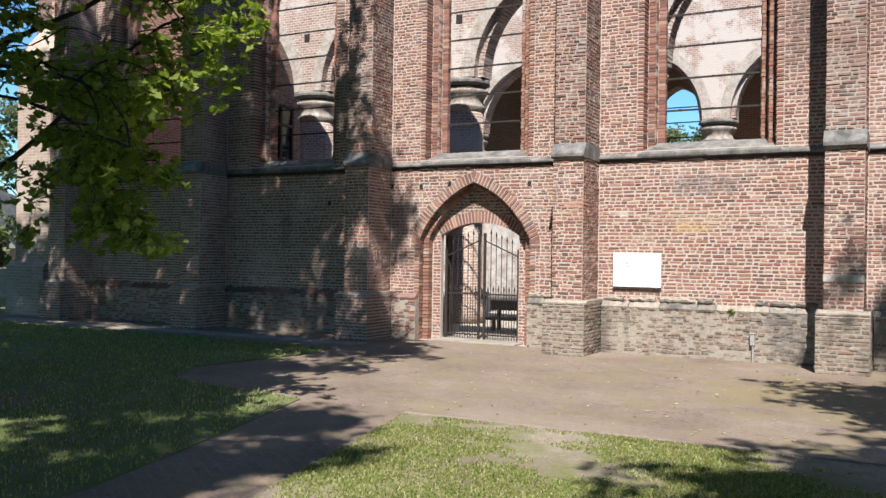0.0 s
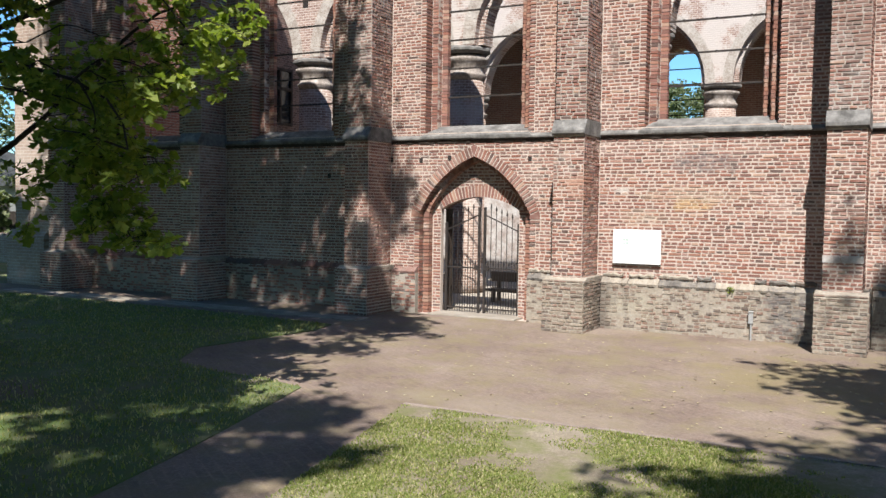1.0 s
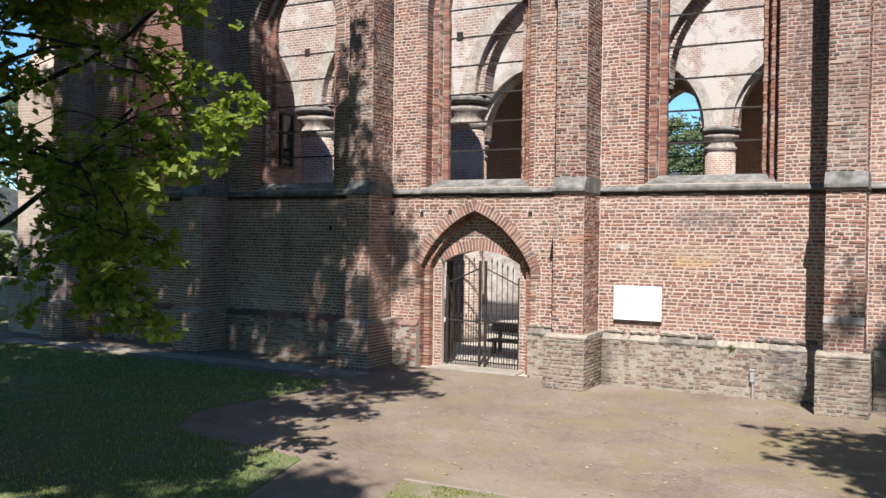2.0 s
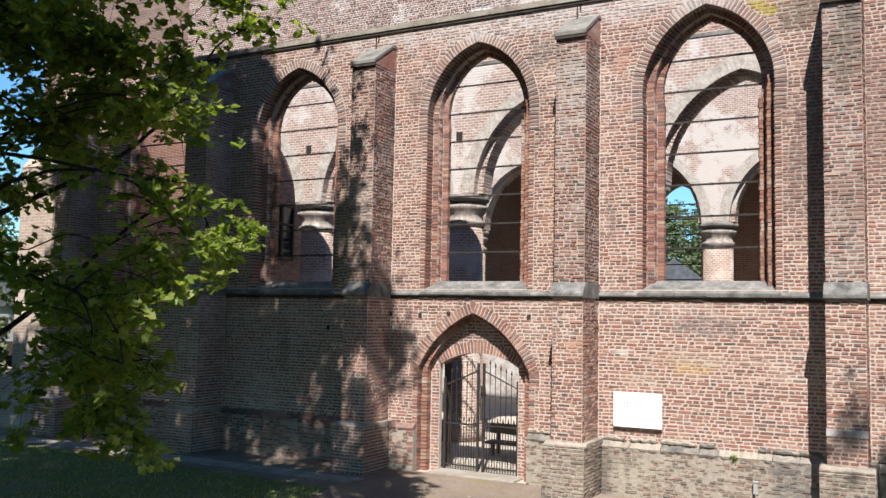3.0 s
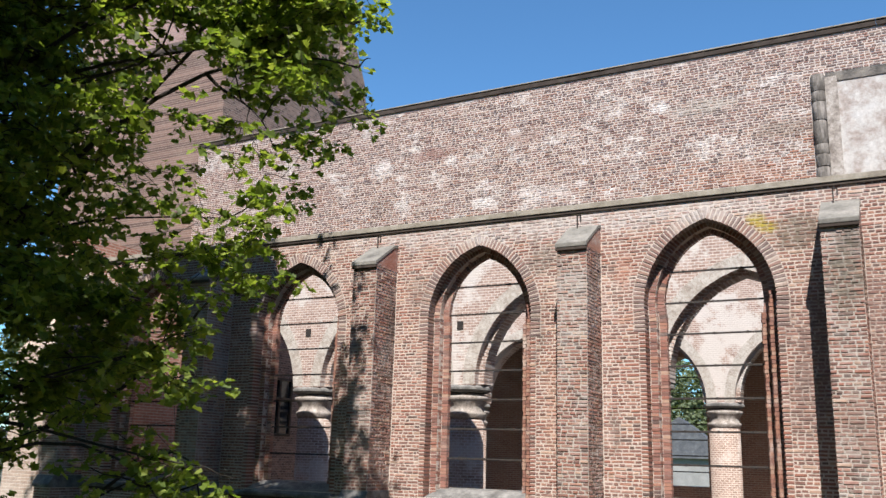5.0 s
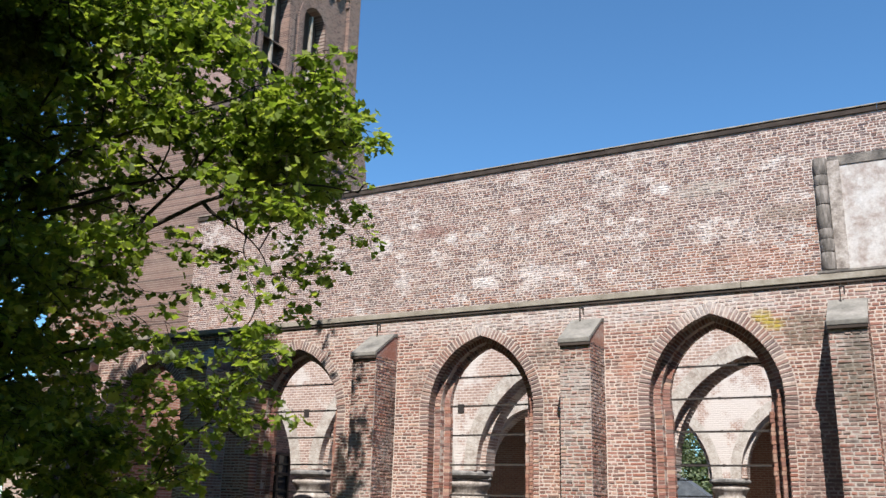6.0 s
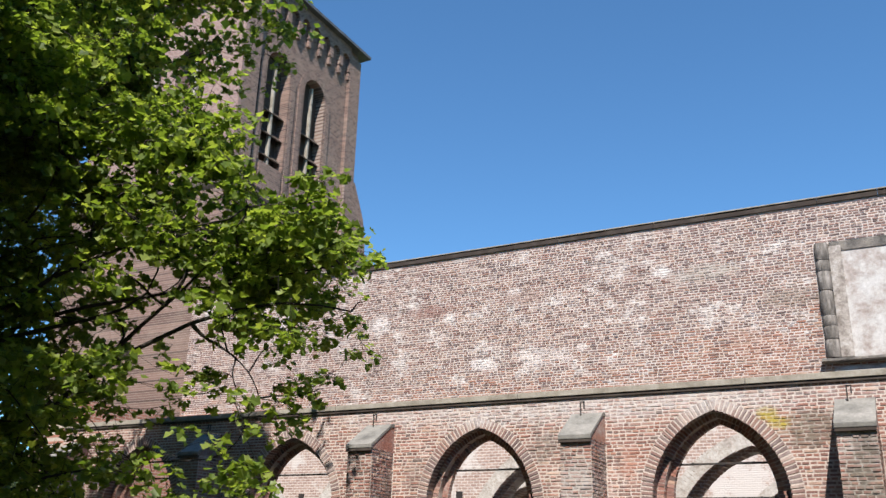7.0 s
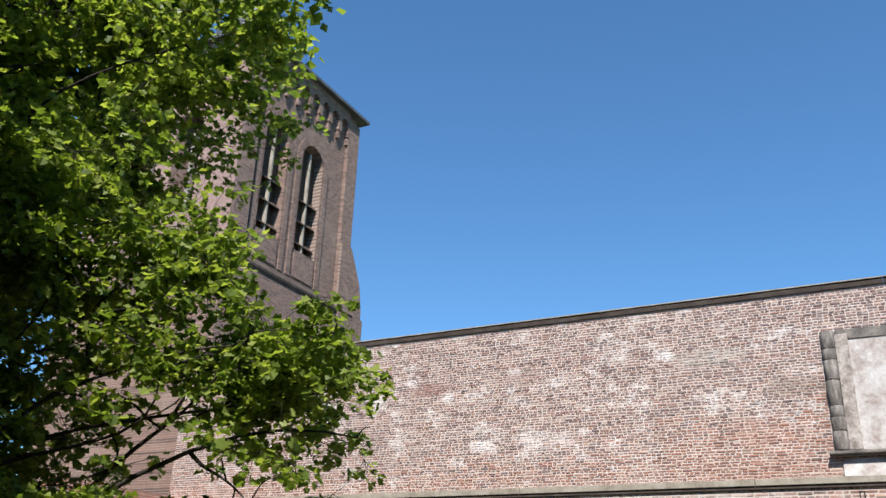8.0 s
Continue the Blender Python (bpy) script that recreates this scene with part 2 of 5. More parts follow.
M_RENDER = plain_material("grey_render", ((0.19, 0.19, 0.185), (0.24, 0.24, 0.235), (0.29, 0.29, 0.285)), 1, 30)
M_FLOOR = plain_material("trodden_nave_floor", ((0.30, 0.26, 0.21), (0.40, 0.36, 0.30), (0.48, 0.44, 0.38)), 1.3, 40)


def wall_texture(name, tones, mortar, course=0.075, length=0.25, axis='x', lime=(0.6, 0.55, 0.5), lime_at=(0.45, 0.65), most=0.6, shift=0.0):
    """Brickwork for surfaces that stay far off; axis is the direction in which the courses run."""
    m, nt, b = material(name, 0.92)
    pos, _ = place(nt)
    sep = nt.nodes.new("ShaderNodeSeparateXYZ")
    nt.links.new(pos, sep.inputs[0])
    com = nt.nodes.new("ShaderNodeCombineXYZ")
    nt.links.new(sep.outputs[0 if axis == 'x' else 1], com.inputs[0])
    nt.links.new(sep.outputs[2], com.inputs[1])
    br = nt.nodes.new("ShaderNodeTexBrick")
    br.inputs["Scale"].default_value = 1.0
    br.inputs["Brick Width"].default_value = length
    br.inputs["Row Height"].default_value = course
    br.inputs["Mortar Size"].default_value = 0.009
    br.inputs["Mortar Smooth"].default_value = 0.3
    br.inputs["Color1"].default_value = (*tones[0], 1)
    br.inputs["Color2"].default_value = (*tones[1], 1)
    br.inputs["Mortar"].default_value = (*mortar, 1)
    nt.links.new(com.outputs[0], br.inputs["Vector"])
    grain = noise_of(nt, pos, 14, 6, 0.75, None, shift)
    col = mix(nt, 0.6, br.outputs["Color"], ramp(nt, grain, ((0.25, (0.5, 0.48, 0.46)), (0.72, (1.3, 1.25, 1.2)))), 'MULTIPLY')
    big = ramp(nt, noise_of(nt, pos, 0.6, 6, 0.7, None, shift + 3), ((lime_at[0], (0, 0, 0)), (lime_at[1], (most,) * 3)))
    col = mix(nt, big, col, lime)
    nt.links.new(col, b.inputs["Base Color"])
    h = nt.nodes.new("ShaderNodeMath")
    h.operation = 'SUBTRACT'
    nt.links.new(grain, h.inputs[0])
    nt.links.new(br.outputs["Fac"], h.inputs[1])
    bump(nt, b, h.outputs[0], 0.6, 0.012)
    return m


M_ARCADE = wall_texture("whitewashed_arcade_brick", ((0.27, 0.185, 0.155), (0.39, 0.295, 0.255)), (0.55, 0.505, 0.47), 0.064, 0.15, lime=(0.53, 0.495, 0.465), lime_at=(0.47, 0.53), most=0.85)
M_INNER_Y = wall_texture("inner_red_brick_side", ((0.30, 0.14, 0.10), (0.38, 0.19, 0.14)), (0.42, 0.36, 0.31), axis='y', lime_at=(0.6, 0.8), most=0.4)
M_INNER = wall_texture("inner_red_brick", ((0.26, 0.14, 0.105), (0.34, 0.19, 0.14)), (0.42, 0.36, 0.31), lime_at=(0.55, 0.75), most=0.4)
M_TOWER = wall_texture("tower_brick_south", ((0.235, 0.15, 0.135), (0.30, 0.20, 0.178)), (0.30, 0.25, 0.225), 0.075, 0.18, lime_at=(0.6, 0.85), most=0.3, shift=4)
# the same brick in darker tones, the east side's shade put into the colour
M_TOWER_E = wall_texture("tower_brick_east_shade_toned", ((0.098, 0.066, 0.058), (0.235, 0.152, 0.126)), (0.27, 0.22, 0.19), 0.075, 0.16, axis='y', lime=(0.34, 0.28, 0.23), lime_at=(0.5, 0.8), most=0.4, shift=9)
M_PALE = wall_texture("pale_pier_brick", ((0.33, 0.25, 0.205), (0.41, 0.325, 0.27)), (0.47, 0.42, 0.37), lime_at=(0.5, 0.75), most=0.5, shift=2)
M_SHAFT = wall_texture("worn_whitewashed_shaft", ((0.20, 0.135, 0.108), (0.30, 0.215, 0.178)), (0.44, 0.395, 0.355), 0.064, 0.13, lime=(0.44, 0.405, 0.37), lime_at=(0.50, 0.60), most=0.7, shift=6)
M_VOUSSOIR = plain_material("limewashed_arch_brick", ((0.27, 0.225, 0.19), (0.41, 0.375, 0.335), (0.50, 0.47, 0.435)), 4, 16, 0.9, 0.012)
M_CAPITAL = plain_material("whitened_stone_capital", ((0.13, 0.108, 0.092), (0.30, 0.265, 0.235), (0.46, 0.43, 0.40)), 6, 24, 0.9, 0.012)


def leaf_material(name, tones, glow=0.35, rough=0.55):
    m, nt, b = material(name, rough)
    pos, rnd = piece_random(nt)
    col = ramp(nt, rnd, tones)
    nt.links.new(col, b.inputs["Base Color"])
    t = nt.nodes.new("ShaderNodeBsdfTranslucent")
    nt.links.new(mix(nt, 1.0, col, (1.45, 1.5, 0.62), 'MULTIPLY'), t.inputs["Color"])
    s = nt.nodes.new("ShaderNodeMixShader")
    s.inputs[0].default_value = glow
    nt.links.new(b.outputs[0], s.inputs[1])
    nt.links.new(t.outputs[0], s.inputs[2])
    nt.links.new(s.outputs[0], nt.nodes["Material Output"].inputs["Surface"])
    return m


M_GLASS, gnt, gb = material("dark_glass", 0.05)
gb.inputs["Base Color"].default_value = (0.015, 0.018, 0.022, 1)
gb.inputs["Specular IOR Level"].default_value = 0.5
M_LEAF = leaf_material("young_lime_leaf", ((0.0, (0.085, 0.13, 0.026)), (0.5, (0.155, 0.21, 0.042)), (1.0, (0.28, 0.325, 0.085))), 0.56, 0.42)
M_LEAF_FAR = leaf_material("far_spring_leaf", ((0.0, (0.08, 0.105, 0.055)), (0.6, (0.13, 0.16, 0.085)), (1.0, (0.19, 0.21, 0.12))), 0.35)
# dark leaf for trees out of view, so they pass on little light
M_LEAF_DARK = leaf_material("dark_unseen_tree_leaf", ((0.0, (0.035, 0.042, 0.018)), (0.6, (0.05, 0.06, 0.025)), (1.0, (0.075, 0.085, 0.035))), 0.15)
M_GRASS = leaf_material("lawn_grass", ((0.0, (0.115, 0.155, 0.034)), (0.45, (0.18, 0.222, 0.058)), (0.7, (0.27, 0.285, 0.105)), (1.0, (0.42, 0.38, 0.235))), 0.35)


def ground_material(name, earth, moss, at, stains=(), paved=False):
    m, nt, b = material(name, 0.95)
    pos, _ = place(nt)
    a = noise_of(nt, pos, 0.55, 6, 0.65)
    f = noise_of(nt, pos, 26, 6, 0.75)
    v = node(nt, "ShaderNodeTexVoronoi", Scale=70.0)
    nt.links.new(pos, v.inputs["Vector"])
    col = ramp(nt, a, ((0.32, earth[0]), (0.5, earth[1]), (0.68, earth[2])))
    col = mix(nt, 0.6, col, ramp(nt, f, ((0.3, (0.6, 0.58, 0.56)), (0.7, (1.3, 1.28, 1.25)))), 'MULTIPLY')
    col = mix(nt, 0.35, col, ramp(nt, v.outputs["Color"], ((0.2, (0.6, 0.6, 0.6)), (0.9, (1.4, 1.4, 1.4)))), 'MULTIPLY')
    if paved:
        # small worn pavers, half buried in grit
        mp = nt.nodes.new("ShaderNodeMapping")
        mp.inputs["Rotation"].default_value = (0, 0, 0.62)
        nt.links.new(pos, mp.inputs["Vector"])
        br = node(nt, "ShaderNodeTexBrick", Scale=1.0, Brick_Width=0.21, Row_Height=0.10, Mortar_Size=0.012, Mortar_Smooth=0.5, Color1=(0.72, 0.70, 0.70, 1), Color2=(1.12, 1.10, 1.08, 1), Mortar=(1.25, 1.2, 1.1, 1))
        nt.links.new(mp.outputs[0], br.inputs["Vector"])
        bare = ramp(nt, noise_of(nt, pos, 1.1, 5, 0.7, None, 9), ((0.38, (0.12, 0.12, 0.12)), (0.6, (0.6, 0.6, 0.6))))
        col = mix(nt, bare, col, mix(nt, 1.0, col, br.outputs["Color"], 'MULTIPLY'))
    g = ramp(nt, noise_of(nt, pos, 1.3, 6, 0.75, None, 3), grey(*at))
    col = mix(nt, g, col, moss)
    if stains:
        ragged = noise_of(nt, pos, 1.7, 6, 0.75, None, 5.1)
        for at_, size, tone, most in stains:
            col = mix(nt, mix(nt, 1.0, stain(nt, pos, at_, size, ragged), (most,) * 3, 'MULTIPLY'), col, tone)
    nt.links.new(col, b.inputs["Base Color"])
    bump(nt, b, f, 0.5, 0.012)
    return m


M_PATH = ground_material("trodden_gravel_path", ((0.145, 0.110, 0.093), (0.195, 0.153, 0.129), (0.24, 0.195, 0.163)), (0.19, 0.16, 0.09), (0.44, 0.72), (((6.6, -3.2, 0), (4.4, 3.6, 3), (0.20, 0.165, 0.075), 0.5), ((3.6, -6.4, 0), (3.4, 1.0, 3), (0.26, 0.22, 0.17), 0.4)), True)
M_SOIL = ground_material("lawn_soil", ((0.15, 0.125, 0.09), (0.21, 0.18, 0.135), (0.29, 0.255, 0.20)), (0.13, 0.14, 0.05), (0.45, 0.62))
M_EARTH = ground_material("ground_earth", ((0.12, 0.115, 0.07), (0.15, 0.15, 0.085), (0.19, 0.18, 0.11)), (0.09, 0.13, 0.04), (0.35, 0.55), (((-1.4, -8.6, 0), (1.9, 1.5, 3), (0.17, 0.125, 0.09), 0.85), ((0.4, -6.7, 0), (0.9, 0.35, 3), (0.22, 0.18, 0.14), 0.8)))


# ---- mesh helpers ----
def mesh_of(name, verts, faces, mat, smooth=False):
    me = bpy.data.meshes.new(name)
    me.from_pydata([tuple(v) for v in verts], [], faces)
    me.materials.append(mat)
    if smooth:
        me.polygons.foreach_set("use_smooth", [True] * len(me.polygons))
    me.update()
    return me


def piece(name, verts, faces, mat, parent=None, label="", kind="", smooth=False):
    ob = new(name, mesh_of(name, verts, faces, mat, smooth))
    ob.parent = parent
    return tagged(ob, label, kind=kind)


def part(name, bm, mat, parent, label="", smooth=False):
    bmesh.ops.recalc_face_normals(bm, faces=bm.faces)
    me = bpy.data.meshes.new(name)
    bm.to_mesh(me)
    bm.free()
    me.materials.append(mat)
    if smooth:
        me.polygons.foreach_set("use_smooth", [True] * len(me.polygons))
    ob = new(name, me)
    ob.parent = parent
    return tagged(ob, label)


def thing(name, label, category, kind="", group="", at=(0, 0, 0)):
    ob = new(name)
    ob.location = at
    return tagged(ob, label, category, group, kind)


def box_bm(x0, x1, y0, y1, z0, z1, bevel=0.0, bm=None):
    b = bmesh.new()
    bmesh.ops.create_cube(b, size=1)
    for v in b.verts:
        v.co = Vector(((x0 + x1) / 2 + v.co.x * (x1 - x0), (y0 + y1) / 2 + v.co.y * (y1 - y0), (z0 + z1) / 2 + v.co.z * (z1 - z0)))
    if bevel:
        bmesh.ops.bevel(b, geom=b.edges[:], offset=bevel, segments=2, profile=0.6, affect='EDGES')
    if bm is None:
        return b
    me = bpy.data.meshes.new("tmp")
    b.to_mesh(me)
    b.free()
    bm.from_mesh(me)
    bpy.data.meshes.remove(me)
    return bm


def prism_bm(outline, x0, x1, axis='x', bevel=0.0):
    """A closed outline swept along an axis: (y, z) pairs along x, or (x, z) pairs along y."""
    bm = bmesh.new()
    rings = []
    for s in (x0, x1):
        rings.append([bm.verts.new((s, a, b) if axis == 'x' else (a, s, b)) for a, b in outline])
    n = len(outline)
    bm.faces.new(rings[0])
    bm.faces.new(rings[1][::-1])
    for i in range(n):
        bm.faces.new((rings[0][i], rings[0][(i + 1) % n], rings[1][(i + 1) % n], rings[1][i]))
    bmesh.ops.recalc_face_normals(bm, faces=bm.faces)
    if bevel:
        bmesh.ops.bevel(bm, geom=bm.edges[:], offset=bevel, segments=2, profile=0.6, affect='EDGES')
    return bm


def slab_bm(outer, holes, d0, d1, put, behind=None):
    """A wall between depths d0 and d1 with openings through it; loops are (u, z) lists, put(u, z, d) gives the place."""
    bm = bmesh.new()
    edges, loops = [], []
    for loop in [outer] + holes:
        vs = [bm.verts.new(put(u, z, d0)) for u, z in loop]
        loops.append(vs)
        for i in range(len(vs)):
            edges.append(bm.edges.new((vs[i], vs[(i + 1) % len(vs)])))
    bmesh.ops.triangle_fill(bm, use_beauty=True, use_dissolve=False, edges=edges)
    back = {}
    for loop, src in zip(loops, behind or [outer] + holes):
        for v, (u, z) in zip(loop, src):
            back[v] = bm.verts.new(put(u, z, d1))
    for f in list(bm.faces):
        bm.faces.new([back[v] for v in reversed(f.verts)])
    for vs in loops:
        for i in range(len(vs)):
            a, b = vs[i], vs[(i + 1) % len(vs)]
            bm.faces.new((a, b, back[b], back[a]))
    return bm


def front(y):
    return lambda u, z, d: (u, y + d, z)


# ---- pointed arches ----
class Arch:
    """Half width a, springing zs, apex za; each side is one arc whose bulge is a share of its chord."""

    def __init__(self, cx, a, z0, zs, za, bulge):
        self.cx, self.a, self.z0, self.zs, self.za, self.bulge = cx, a, z0, zs, za, bulge
        chord = math.hypot(a, za - zs)
        s = bulge * chord
        self.r = (chord * chord / 4 + s * s) / (2 * s)
        mx, mz = a / 2, (zs + za) / 2
        nx, nz = (za - zs) / chord, a / chord
        self.ox, self.oz = mx - nx * (self.r - s), mz - nz * (self.r - s)

    def half(self, z):
        if z <= self.zs:
            return self.a
        if z >= self.za:
            return 0.0
        return max(0.0, self.ox + math.sqrt(max(0.0, self.r ** 2 - (z - self.oz) ** 2)))

    def side(self, n):
        t0 = math.atan2(self.zs - self.oz, self.a - self.ox)
        t1 = math.atan2(self.za - self.oz, -self.ox)
        return [(self.ox + self.r * math.cos(t0 + (t1 - t0) * i / n), self.oz + self.r * math.sin(t0 + (t1 - t0) * i / n)) for i in range(n + 1)]

    def loop(self, n=14):
        s = self.side(n)
        right = [(self.cx + self.a, self.z0)] + [(self.cx + x, z) for x, z in s]
        left = [(self.cx - x, z) for x, z in reversed(s[:-1])] + [(self.cx - self.a, self.z0)]
        return right + left

    def grown(self, d):
        return Arch(self.cx, self.a + d, self.z0, self.zs, self.za + d * (1.08 if d > 0 else 0.62), self.bulge)

    def stations(self, step, start=None):
        """Places along the right side from the foot to the apex: (x, z, outward x, outward z)."""
        out = []
        z = self.z0 if start is None else start
        while z < self.zs - step * 0.5:
            out.append((self.a, z, 1.0, 0.0))
            z += step
        t0 = math.atan2(self.zs - self.oz, self.a - self.ox)
        t1 = math.atan2(self.za - self.oz, -self.ox)
        n = max(2, round((t1 - t0) * self.r / step))
        for i in range(n + 1):
            t = t0 + (t1 - t0) * i / n
            nx, nz = math.cos(t), math.sin(t)
            out.append((self.ox + self.r * nx, self.oz + self.r * nz, nx, nz))
        return out


BOX_FACES = [(0, 1, 2, 3), (7, 6, 5, 4), (0, 4, 5, 1), (1, 5, 6, 2), (2, 6, 7, 3), (3, 7, 4, 0)]


def arch_blocks(arch, width, y0, y1, rng, step=0.075, joint=0.012, start=None, wide_from=None, jitter=0.006, narrow=0.12):
    """Bricks along both sides of an arch, each a list of 8 corners."""
    out = []
    st = arch.stations(step, start)
    for sgn in (1, -1):
        for (xa, za, na, ma), (xb, zb, nb, mb) in zip(st, st[1:]):
            w = width
            if wide_from is not None and (za + zb) / 2 < wide_from:
                w = narrow
            w += rng.uniform(-jitter, jitter)
            p = rng.uniform(-jitter, jitter * 0.5)
            tx, tz = xb - xa, zb - za
            ln = math.hypot(tx, tz)
            g = joint / 2 / ln
            xa2, za2, xb2, zb2 = xa + tx * g, za + tz * g, xb - tx * g, zb - tz * g
            c = rng.uniform(0, jitter)
            fr = []
            for y, ins in ((y0 + p, 0.004), (y1, 0.0)):
                fr += [(arch.cx + sgn * (xa2 + na * (c + ins)), y, za2 + ma * (c + ins)), (arch.cx + sgn * (xb2 + nb * (c + ins)), y, zb2 + mb * (c + ins)),
                       (arch.cx + sgn * (xb2 + nb * (w - ins)), y, zb2 + mb * (w - ins)), (arch.cx + sgn * (xa2 + na * (w - ins)), y, za2 + ma * (w - ins))]
            if sgn < 0:
                fr = fr[3::-1] + fr[:3:-1]
            out.append(fr)
    # wedge between the two last bricks at the apex
    _, za, na, ma = st[-1]
    w = width - 0.004
    if w * na > 0.02:
        out.append([(arch.cx + x, y, za + z) for y in (y0, y1) for x, z in ((0.0, 0.004), (w * na - 0.006, w * ma), (0.0, w * 1.12), (-w * na + 0.006, w * ma))])
    return out


def joined(name, blocks, faces, mat, parent, label="", kind=""):
    verts, fs = [], []
    for b in blocks:
        k = len(verts)
        verts.extend(b)
        fs.extend([tuple(i + k for i in f) for f in faces])
    return piece(name, verts, fs, mat, parent, label, kind)


def pieces(name, blocks, faces, mat, parent):
    """Each block an object of its own with its own small mesh, centred on itself."""
    for b in blocks:
        c = Vector((0, 0, 0))
        for v in b:
            c += Vector(v)
        c /= len(b)
        ob = new(name, mesh_of(name, [Vector(v) - c for v in b], faces, mat))
        ob.location = c
        ob.parent = parent


def shared_bricks(name, blocks, mat, parent, tag):
    """Front-facing bricks as objects of their own on a few shared meshes."""
    plans = []
    for b in blocks[:8]:
        lo = [min(v[k] for v in b) for k in range(3)]
        hi = [max(v[k] for v in b) for k in range(3)]
        plans.append(mesh_of(name, [[(v[k] - (lo[k] + hi[k]) / 2) / (hi[k] - lo[k]) for k in range(3)] for v in b], BRICK_FACES, mat))
    for i, b in enumerate(blocks):
        lo = [min(v[k] for v in b) for k in range(3)]
        hi = [max(v[k] for v in b) for k in range(3)]
        ob = new(name, plans[(i * 5 + tag) % len(plans)])
        ob.location = [(lo[k] + hi[k]) / 2 for k in range(3)]
        ob.scale = [hi[k] - lo[k] for k in range(3)]
        ob.parent = parent


# ---- brick coursework ----
BRICK_FACES = [(4, 5, 6, 7), (0, 1, 5, 4), (1, 2, 6, 5), (2, 3, 7, 6), (3, 0, 4, 7)]


def courses(rows_of, z0, z1, rng, put, course=0.0585, joint=0.016, rough=0.004, gone=0.0, stretch=0.52):
    """Bricks as 8 corners each, a course of headers on a course of stretchers. rows_of(z) gives the stretches (u0, u1) of a course; put(u, z, d) the place, d inwards."""
    out = []
    z, row = z0, 0
    while z + course * 0.6 < z1:
        zt = min(z + course, z1)
        longs = 0.07 if row % 2 else stretch
        dip = rng.uniform(-0.003, 0.003)
        for u0, u1 in rows_of((z + zt) / 2):
            u = u0
            first = True
            while u < u1 - 0.02:
                ln = rng.gauss(0.208, 0.012) if rng.random() < longs else rng.gauss(0.106, 0.010)
                if first:
                    ln *= rng.uniform(0.5, 1.0)
                    first = False
                e = u + max(0.06, ln)
                if u1 - e < 0.05:
                    e = u1
                if e - u > 0.03 and rng.random() >= gone:
                    p = rng.uniform(-rough, rough) - 0.002
                    a, b = u + joint / 2 * rng.uniform(0.5, 1.1), e - joint / 2 * rng.uniform(0.5, 1.1)
                    lo, hi = z + dip + joint / 2 * rng.uniform(0.7, 1.3), zt + dip - joint / 2 * rng.uniform(0.7, 1.3)
                    i = 0.005
                    s1, s2 = rng.uniform(-0.0025, 0.0025), rng.uniform(-0.0025, 0.0025)
                    out.append([put(a, lo, 0.03), put(b, lo, 0.03), put(b, hi, 0.03), put(a, hi, 0.03),
                                put(a + i + s2, lo + i + s1, p + s2), put(b - i + s1, lo + i + s2, p - s1), put(b - i - s2, hi - i + s2, p + s1), put(a + i - s1, hi - i + s1, p - s2)])
                u = e
        z += course
        row += 1
    return out


def cut(stretches, lo, hi):
    out = []
    for a, b in stretches:
        if hi <= a or lo >= b:
            out.append((a, b))
        else:
            if lo > a + 0.03:
                out.append((a, lo))
            if hi < b - 0.03:
                out.append((hi, b))
    return out


rng = random.Random(5)

# ---- ground ----
bm = bmesh.new()
bmesh.ops.create_grid(bm, x_segments=2, y_segments=2, size=1500)
g = part("ground", bm, M_EARTH, None)
tagged(g, "flat earth ground that reaches to the horizon", "ground", kind="structure")


def sheet(name, pts, z, mat, label, category, kind="structure"):
    bm = bmesh.new()
    top = [bm.verts.new((x, y, z)) for x, y in pts]
    low = [bm.verts.new((x, y, -0.05)) for x, y in pts]
    bm.faces.new(top)
    for i in range(len(pts)):
        j = (i + 1) % len(pts)
        bm.faces.new((top[i], low[i], low[j], top[j]))
    return tagged(part(name, bm, mat, None), label, category, kind=kind)


sheet("path", [(-14, -1.25), (-14, -14), (-1, -40), (12, -40), (12, -0.05), (-11.0, -0.05)], 0.008, M_PATH, "trodden brown gravel forecourt and path along the church wall", "path")
LAWN_NEAR = [(2.62, -6.86), (12, -6.72), (12, -24), (5.6, -24), (3.9, -12.6), (3.3, -9.8), (2.95, -8.2)]
LAWN_FAR = [(1.22, -6.70), (0.55, -6.52), (-0.2, -6.50), (-1.1, -6.22), (-1.65, -5.3), (-1.45, -4.0), (-1.3, -3.0), (-1.5, -2.3), (-4.2, -2.1), (-13.9, -1.85), (-13.9, -16), (-1.0, -19), (2.6, -12.0), (2.16, -10.1), (1.95, -9.2), (1.6, -8.0)]
sheet("lawn", LAWN_NEAR, 0.022, M_SOIL, "sunny patchy lawn behind a thin edging", "lawn")
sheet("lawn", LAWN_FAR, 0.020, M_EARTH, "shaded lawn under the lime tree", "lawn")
sheet("nave_floor", [(-11.2, 0.9), (12, 0.9), (12, 18.2), (-11.2, 18.2)], 0.012, M_FLOOR, "pale trodden floor inside the roofless church", "floor")

edging = thing("lawn_edging", "thin weathered concrete edging along the lawn", "edging", "structure")
x = 2.62
while x < 11.5:
    w = 0.98
    part("edging_strip", box_bm(x, x + w, -6.86 + (x - 2.6) * 0.015, -6.80 + (x - 2.6) * 0.015, -0.03, 0.032 + rng.uniform(-0.008, 0.008), 0.006), M_EDGE, edging)
    x += w + 0.008

gutter = thing("paved_strip", "grey paving strip at the foot of the shaded wall", "pavement", "structure")
x = -10.9
